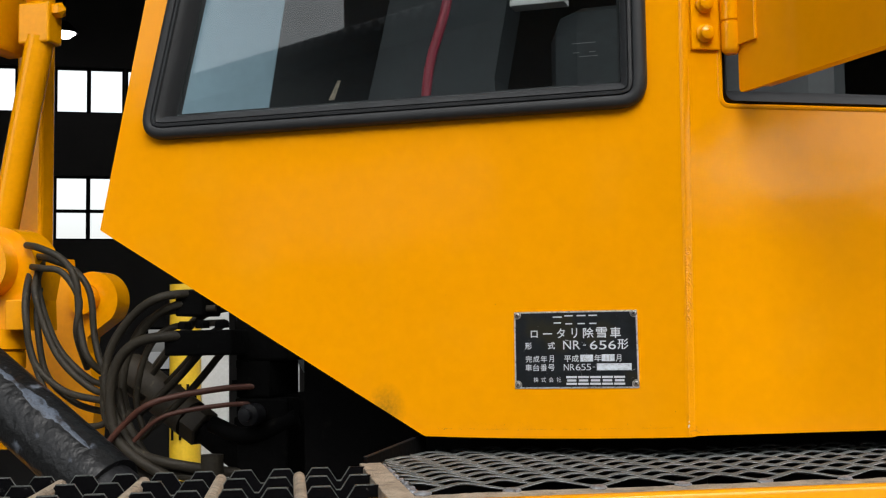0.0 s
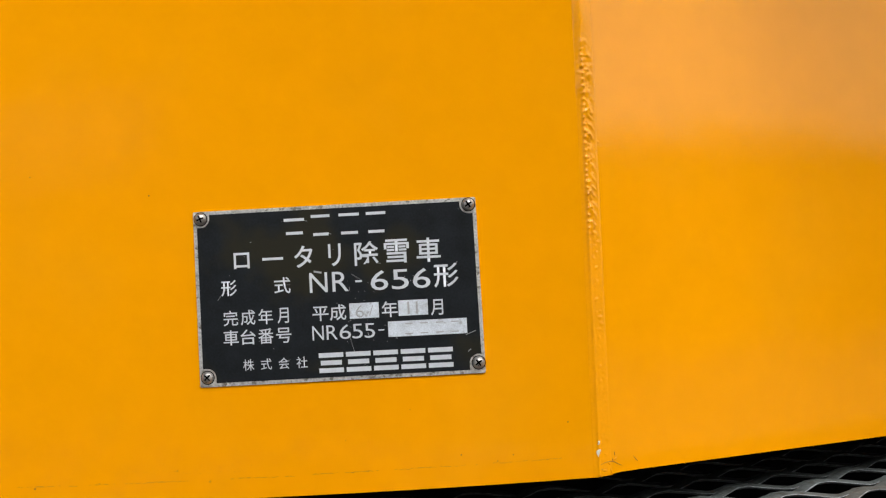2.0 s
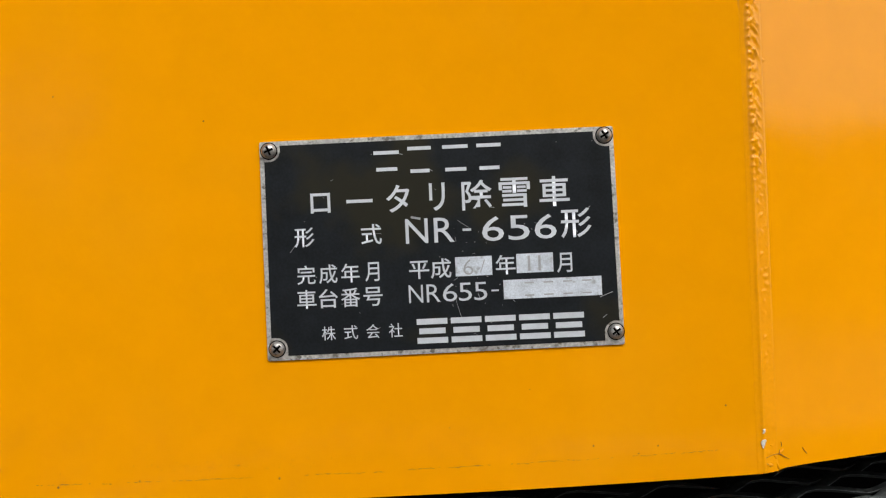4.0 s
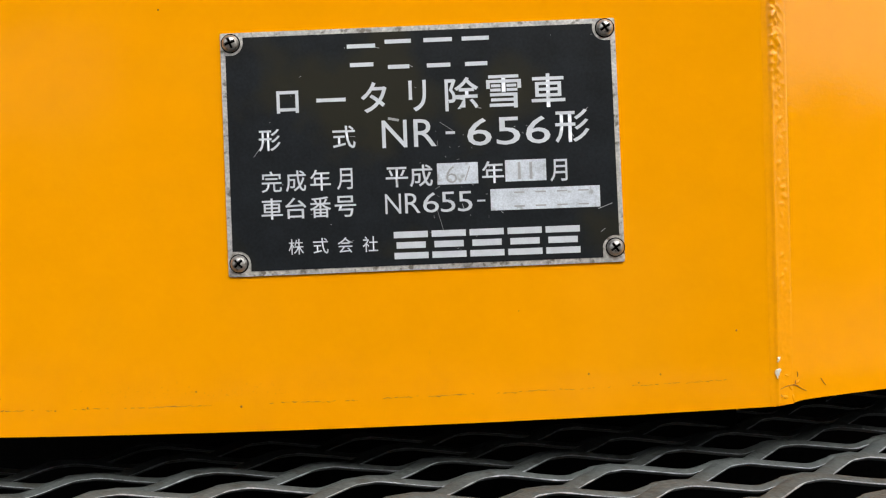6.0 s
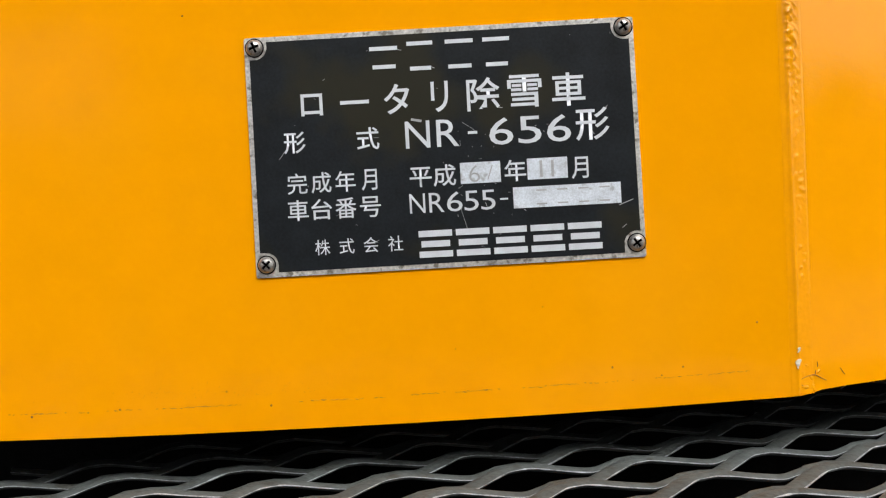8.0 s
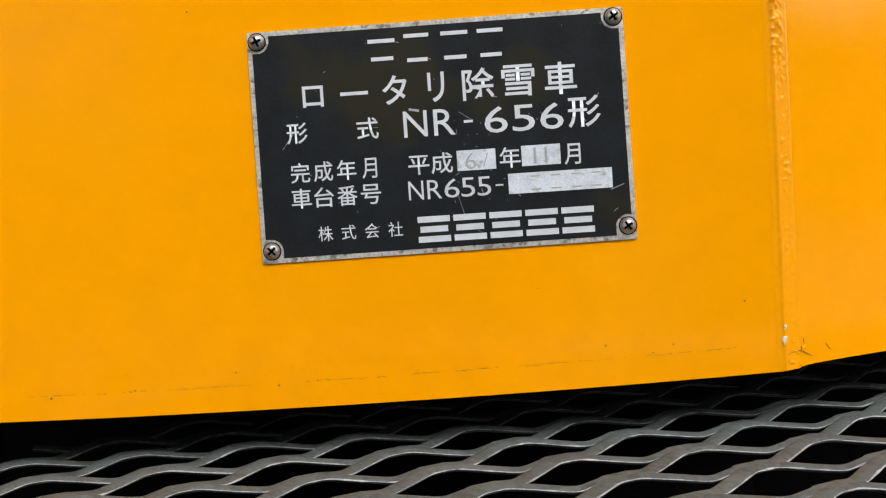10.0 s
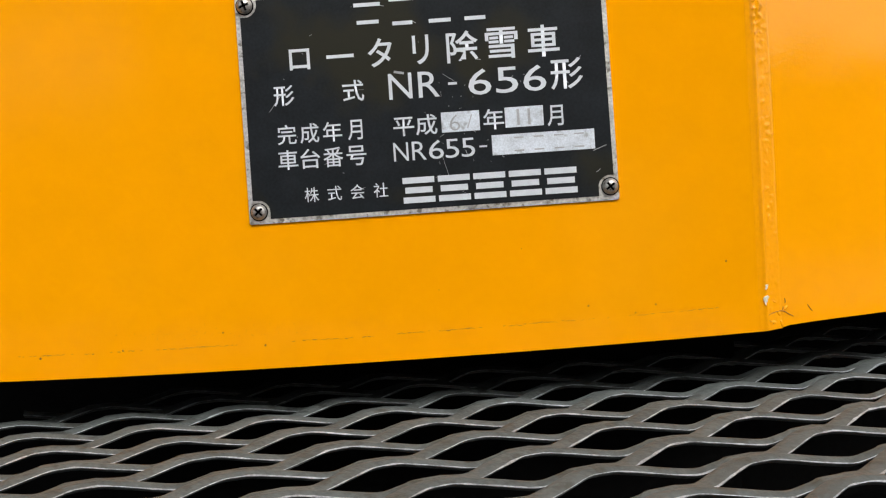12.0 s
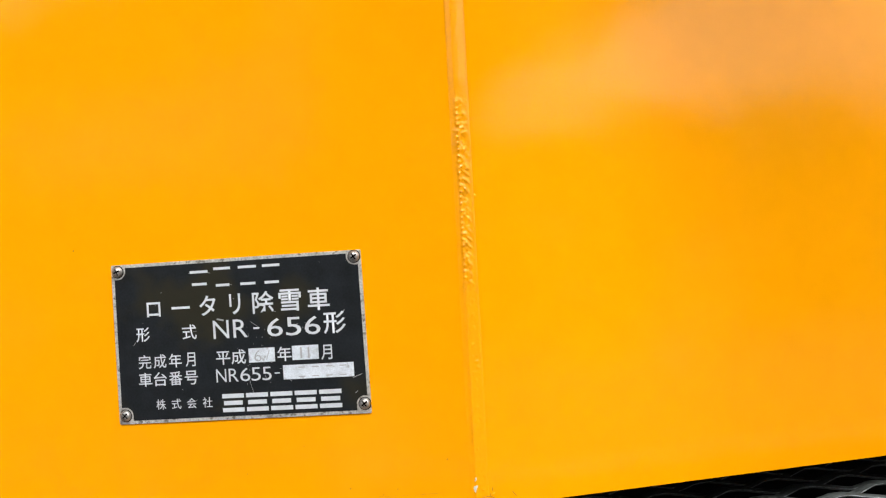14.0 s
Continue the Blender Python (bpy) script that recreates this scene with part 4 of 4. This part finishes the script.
    part("light_stop_back", box(0.12, 1.05, 0.057, 0.064, 1.28, 1.4185), DARK, s, m=TRUCK)
    part("light_stop_top", box(-0.163, 0.112, 0.0035, 0.098, 1.4102, 1.4125), DARK, s)
    part("light_stop_top", box(0.104, 1.05, SEAM_V + 0.006, 0.057, 1.4205, 1.4225), DARK, s, m=TRUCK)
    part("light_stop_bottom", box(-0.20, 1.0, -0.28, 0.0, 0.98, 1.00), DARK, s, m=TRUCK)


# ---- working gear in front of the cab ----
def hose(name, pts, r, mat, label, group):
    return alone(name, tube(pts, r, 10, True, 8), mat, label, "hose", group, smooth=True)


def gear():
    arm = thing("chute_arm", "orange steel chute arm with knuckles and a slanted cylinder", "machine arm", at=pose(-1.1, 0.6, 1.4))
    part("mast", box(-1.096, -1.043, 0.57, 0.61, 1.42, 2.6, 0.006), PAINT_OLD, arm)
    part("ram", tube([(-0.998, 0.5, 2.03), (-1.109, 0.5, 1.50)], 0.0235, 24), PAINT_OLD, arm, smooth=True)
    part("ram_head", box(-1.030, -0.970, 0.48, 0.52, 2.016, 2.085, 0.004), PAINT_OLD, arm)
    part("head_bolt", lathe([(0.013, 0), (0.013, 0.012), (0.006, 0.016), (0.0, 0.02)], 6, pose(-0.970, 0.5, 2.072, 0, 90)), PAINT_OLD, arm)
    part("outer_post", box(-1.10, -1.058, 0.45, 0.55, 2.008, 2.6, 0.012), PAINT_OLD, arm, smooth=True)
    # joint with a round cover and a flanged foot
    turn = [(-0.957 + 0.07 * math.cos(t), 1.625 + 0.07 * math.sin(t)) for t in [math.pi * k / 40 for k in range(41)]]
    joint = part("knuckle", sheet([(-1.027, 1.538), (-0.893, 1.538), (-0.8955, 1.583), *turn], [], 0.335, 0.40), PAINT_OLD, arm)
    part("knuckle_cover", lathe([(0.0, -0.018), (0.045, -0.018), (0.049, -0.014), (0.05, 0.018), (0.0, 0.018)], 48, pose(-0.967, 0.322, 1.635, 90)), PAINT_OLD, joint, smooth=True)
    part("cover_plate", box(-1.0, -0.9414, 0.296, 0.306, 1.6414, 1.6905, 0.002), PAINT_OLD, joint)
    part("cover_bolt", lathe([(0.0, 0.0), (0.009, 0.0), (0.009, 0.006), (0.0, 0.007)], 6, pose(-0.954, 0.296, 1.668, 90)), PAINT_OLD, joint)
    part("flange", box(-0.928, -0.893, 0.318, 0.336, 1.538, 1.583, 0.002), PAINT_OLD, joint)
    part("swivel", lathe([(0.0, 1.36), (0.030, 1.36), (0.030, 1.480), (0.036, 1.481), (0.036, 1.506), (0.033, 1.508), (0.041, 1.510), (0.041, 1.540), (0.0, 1.540)], 32, pose(-0.964, 0.36, 0)), PAINT_OLD, joint, smooth=True)
    # lug with a round eye, its pin, and the web that runs down from it
    eye = [(-0.9155 + 0.0475 * math.cos(t), 1.5886 + 0.0475 * math.sin(t)) for t in [radians(-40 + 5 * k) for k in range(35)]]
    part("lug", sheet([(-1.28, 1.41), (-0.96, 1.39), (-0.915, 1.36), (-0.907, 1.442), (-0.9265, 1.502), (-0.9235, 1.5283), *eye, (-0.968, 1.625), (-0.975, 1.66), (-1.28, 1.66)], [], 0.53, 0.568), PAINT_OLD, arm)
    part("lug_pin", lathe([(0.0, 0.0), (0.0235, 0.0), (0.0255, 0.003), (0.0255, 0.018), (0.0, 0.018)], 32, pose(-0.9251, 0.531, 1.5907, 90)), PAINT_OLD, arm, smooth=True)
    part("base", box(-1.42, -1.26, 0.50, 0.60, 0.0, 1.50, 0.01), PAINT_OLD, arm)
    black = thing("hydraulic_cylinder", "black hydraulic cylinder with worn, flaking paint", "cylinder", at=pose(-0.75, 0.12, 1.30))
    part("barrel", tube([(-1.0, 0.16, 1.585), (-0.60, 0.08, 1.335)], 0.044, 28), FLAKED, black, smooth=True)
    # a long streak on the barrel: worn paint, with its gloss highlight put into the colour
    a_end, b_end = Vector((-0.97, 0.154, 1.56625)), Vector((-0.63, 0.086, 1.35375))
    axis = (b_end - a_end).normalized()
    out = (Vector((0.25, -1.0, 0.05)) - axis * axis.dot(Vector((0.25, -1.0, 0.05)))).normalized()
    up = axis.cross(out) if axis.cross(out).z > 0 else out.cross(axis)
    worn, strips = bmesh.new(), []
    for i in range(71):
        f = i / 70
        mid_turn = 0.78 + 0.12 * noise.noise((f * 5, 0.3, 1.1))
        width = 0.15 + 0.15 * noise.noise((f * 9, 4.2, 0.6)) + 0.09 * noise.noise((f * 31, 2.2, 7.6))
        width = max(width, 0.01) * min(1, 8 * f, 8 * (1 - f) + 0.1)
        strip = []
        for k in range(7):
            turn = mid_turn + width * (k - 3) / 3 + 0.03 * noise.noise((f * 60, k * 0.8, 3.3))
            strip.append(worn.verts.new(a_end.lerp(b_end, f) + (out * math.cos(turn) + up * math.sin(turn)) * (0.0443 if 0 < k < 6 else 0.0438)))
        strips.append(strip)
    for p, q in zip(strips, strips[1:]):
        for k in range(6):
            worn.faces.new((p[k], p[k + 1], q[k + 1], q[k]))
    part("worn_sheen_streak", worn, WORN_SHEEN, black, "blue-grey streak of worn paint and painted-in sheen", smooth=True)
    part("end_cap", tube([(-0.60, 0.08, 1.335), (-0.55, 0.07, 1.304)], 0.036, 24), BLACK, black, smooth=True)
    grey = thing("steering_cylinder", "dusty grey-brown cylinder with a threaded end", "cylinder", at=pose(-0.7, 0.45, 1.35))
    part("barrel", tube([(-0.81, 0.47, 1.475), (-0.69, 0.45, 1.40)], 0.030, 24), HOSE, grey, smooth=True)
    part("gland_nut", lathe([(0.0, 0), (0.027, 0), (0.030, 0.003), (0.030, 0.030), (0.027, 0.033), (0.0, 0.033)], 6, look((-0.70, 0.452, 1.406), (-0.60, 0.435, 1.345)) @ pose(0, 0, -0.045)), HOSE, grey)
    part("rod", tube([(-0.69, 0.45, 1.40), (-0.55, 0.43, 1.31)], 0.02, 20), DARK, grey, smooth=True)
    g = "hoses in front of the cab"
    y = 0.3
    upper_loops = [
        [(-0.90, 0.33, 1.665), (-0.857, y, 1.657), (-0.818, y, 1.639), (-0.794, y, 1.605), (-0.787, y, 1.539), (-0.769, y, 1.49), (-0.740, y + 0.05, 1.45)],
        [(-0.89, 0.33, 1.632), (-0.851, y, 1.627), (-0.818, y, 1.620), (-0.789, y, 1.58), (-0.793, y, 1.531), (-0.80, y + 0.04, 1.48)],
        [(-0.90, 0.36, 1.64), (-0.880, 0.33, 1.622), (-0.864, y, 1.594), (-0.846, y, 1.54), (-0.817, y, 1.491), (-0.764, y, 1.45), (-0.72, y, 1.444)],
    ]
    lower_loops = [
        [(-0.91, 0.36, 1.64), (-0.892, 0.32, 1.60), (-0.879, y, 1.558), (-0.864, y, 1.491), (-0.816, y, 1.45), (-0.76, y, 1.436), (-0.72, y, 1.432)],
        [(-0.905, 0.35, 1.61), (-0.885, 0.31, 1.58), (-0.874, y, 1.524), (-0.845, y, 1.45), (-0.797, y, 1.405), (-0.76, y, 1.398), (-0.73, y, 1.41)],
        [(-0.60, 0.36, 1.586), (-0.651, y, 1.581), (-0.701, y, 1.554), (-0.737, y, 1.506), (-0.746, y, 1.45), (-0.741, y, 1.406), (-0.72, y, 1.395), (-0.70, y, 1.42)],
    ]
    front_loops = [
        [(-0.59, 0.34, 1.564), (-0.669, y + 0.02, 1.557), (-0.71, y + 0.02, 1.522), (-0.728, y + 0.02, 1.458), (-0.718, y + 0.02, 1.41)],
        [(-0.58, 0.30, 1.522), (-0.625, y - 0.03, 1.524), (-0.678, y - 0.03, 1.515), (-0.71, y - 0.03, 1.482), (-0.718, y - 0.03, 1.426), (-0.695, y - 0.03, 1.37), (-0.615, y - 0.03, 1.325)],
        [(-0.59, 0.34, 1.528), (-0.642, y + 0.04, 1.473), (-0.682, y + 0.04, 1.438), (-0.712, y + 0.04, 1.415)],
    ]
    back_loops = [
        [(-0.60, 0.40, 1.565), (-0.633, y + 0.08, 1.553), (-0.678, y + 0.08, 1.513), (-0.715, y + 0.08, 1.47)],
        [(-0.61, 0.40, 1.54), (-0.642, y + 0.1, 1.521), (-0.669, y + 0.1, 1.489), (-0.705, y + 0.1, 1.455)],
        [(-0.735, y - 0.02, 1.47), (-0.723, y - 0.02, 1.426), (-0.686, y - 0.02, 1.37), (-0.624, y - 0.02, 1.348), (-0.50, y + 0.05, 1.325)],
    ]
    runs = upper_loops + lower_loops + front_loops + back_loops
    radii = [0.0062, 0.0058, 0.006, 0.006, 0.0055, 0.0075, 0.006, 0.0088, 0.0066, 0.0052, 0.005, 0.0085]
    extra = [(0, 0.012, -0.016), (2, -0.013, 0.012), (3, 0.010, -0.02), (5, 0.017, -0.012), (6, 0.012, -0.02), (8, 0.010, -0.022), (9, -0.012, 0.010), (11, 0.022, -0.02), (11, -0.016, -0.03)]
    for k, dx, dz in extra:
        runs.append([(x + dx * (0.4 + 0.15 * i), y_ + 0.02, z + dz) for i, (x, y_, z) in enumerate(runs[k])])
        radii.append(radii[k] * 0.95)
    for pts, r in zip(runs, radii):
        hose("hydraulic_hose", pts, r * 0.86, HOSE, "dusty black rubber hydraulic hose in a looping bundle", g)
    for pts, r in (([(-0.735, 0.26, 1.355), (-0.691, 0.26, 1.402), (-0.642, 0.26, 1.434), (-0.558, 0.30, 1.451), (-0.50, 0.34, 1.452)], 0.0044), ([(-0.68, 0.27, 1.38), (-0.633, 0.27, 1.414), (-0.558, 0.30, 1.428), (-0.51, 0.34, 1.428)], 0.0034)):
        hose("air_hose", pts, r, RED_HOSE, "thin red-brown air hose", g)
    # valve block and frame in near black, their shade put into the colour
    valve = thing("valve_block", "near-black valve block and frame under the cab", "machinery", at=pose(-0.5, 0.4, 1.3))
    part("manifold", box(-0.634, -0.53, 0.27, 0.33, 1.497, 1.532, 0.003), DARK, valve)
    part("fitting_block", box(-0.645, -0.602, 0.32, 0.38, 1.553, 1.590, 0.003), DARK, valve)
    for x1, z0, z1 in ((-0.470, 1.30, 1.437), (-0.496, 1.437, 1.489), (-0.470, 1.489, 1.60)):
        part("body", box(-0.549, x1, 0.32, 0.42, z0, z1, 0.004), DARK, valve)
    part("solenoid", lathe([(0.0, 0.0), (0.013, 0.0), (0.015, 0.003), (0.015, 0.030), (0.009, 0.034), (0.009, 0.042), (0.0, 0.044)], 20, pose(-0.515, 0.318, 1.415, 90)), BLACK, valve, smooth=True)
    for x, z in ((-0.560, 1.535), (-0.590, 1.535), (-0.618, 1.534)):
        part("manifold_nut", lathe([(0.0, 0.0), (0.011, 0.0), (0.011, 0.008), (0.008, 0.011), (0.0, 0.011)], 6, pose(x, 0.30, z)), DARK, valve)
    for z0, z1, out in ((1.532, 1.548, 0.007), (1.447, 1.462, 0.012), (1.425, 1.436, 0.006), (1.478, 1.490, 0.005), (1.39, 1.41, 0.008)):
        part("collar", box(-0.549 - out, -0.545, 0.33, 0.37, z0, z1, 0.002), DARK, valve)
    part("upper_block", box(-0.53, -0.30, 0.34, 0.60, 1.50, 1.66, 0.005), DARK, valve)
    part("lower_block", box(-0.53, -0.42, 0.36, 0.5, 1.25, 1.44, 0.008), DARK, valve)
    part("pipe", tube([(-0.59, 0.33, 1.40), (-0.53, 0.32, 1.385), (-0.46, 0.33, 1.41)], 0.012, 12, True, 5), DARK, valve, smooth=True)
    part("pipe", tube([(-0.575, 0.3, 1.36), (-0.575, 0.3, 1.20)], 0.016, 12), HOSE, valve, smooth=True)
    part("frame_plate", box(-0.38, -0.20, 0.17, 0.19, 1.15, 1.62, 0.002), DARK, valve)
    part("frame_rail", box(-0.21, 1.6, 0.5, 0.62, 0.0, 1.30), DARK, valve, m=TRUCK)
    # posts in the hall behind
    post = thing("bollard_post", "yellow painted steel post with a slotted guard", "post", at=TRUCK @ pose(-0.375, 4.0, 0))
    part("tube", tube([(-0.375, 4.0, 0.0), (-0.375, 4.0, 1.77)], 0.062, 24), YELLOW, post, smooth=True, m=TRUCK)
    for k in range(4):
        part("guard_slot", box(-0.43 + k * 0.03, -0.42 + k * 0.03, 3.925, 3.94, 1.15, 1.37), DARK, post, m=TRUCK)
    alone("white_column", box(0.015, 0.085, 4.0, 4.1, 0, 1.66, 0.004), WHITE, "white painted steel column in the hall", "column", m=TRUCK)
    alone("white_column", box(-0.312, -0.20, 4.0, 4.1, 0, 1.66, 0.004), WHITE, "white painted steel column in the hall", "column", m=TRUCK)


def cabin_things():
    """What shows dimly through the side window."""
    red = alone("grab_bar", tube([(-0.275, 0.35, 1.62), (-0.272, 0.35, 1.86), (-0.24, 0.36, 2.0), (-0.20, 0.38, 2.3)], 0.0068, 12, True, 6), CRIMSON, "crimson painted grab bar inside the cab", "bar", smooth=True)
    alone("control_console", sheet([(-0.50, 1.47), (-0.20, 1.47), (-0.215, 1.90), (-0.13, 2.35), (-0.30, 2.35), (-0.42, 1.86)], [], 0.50, 0.58), CABIN, "dark plastic control console in the cab", "console")
    alone("seat_back", box(-0.15, 0.28, 0.55, 0.70, 1.47, 2.02, 0.05), CABIN, "dark seat back in the cab", "seat")
    alone("window_sheet", sheet([(-0.735, 1.73), (-0.535, 1.73), (-0.425, 2.4), (-0.57, 2.4)], [], 0.36, 0.362), PALE, "pale blue sheet hung behind the window", "sheet")
    alone("document_holder", box(-0.1393, -0.066, 0.30, 0.33, 1.9505, 1.9585, 0.001), WHITE, "white document holder inside the cab", "holder", m=pose(0, 0, 0))
    alone("paper_tag", sheet([(-0.416, 1.853), (-0.407, 1.853), (-0.397, 1.880), (-0.402, 1.880)], [], 0.345, 0.346), BAR, "small faded paper tag", "tag")


ground()
hall()
opposite()
low_sky_block()
the_cab = cab()
cab_door(the_cab)
cabin_things()
gear()
step()
nameplate()
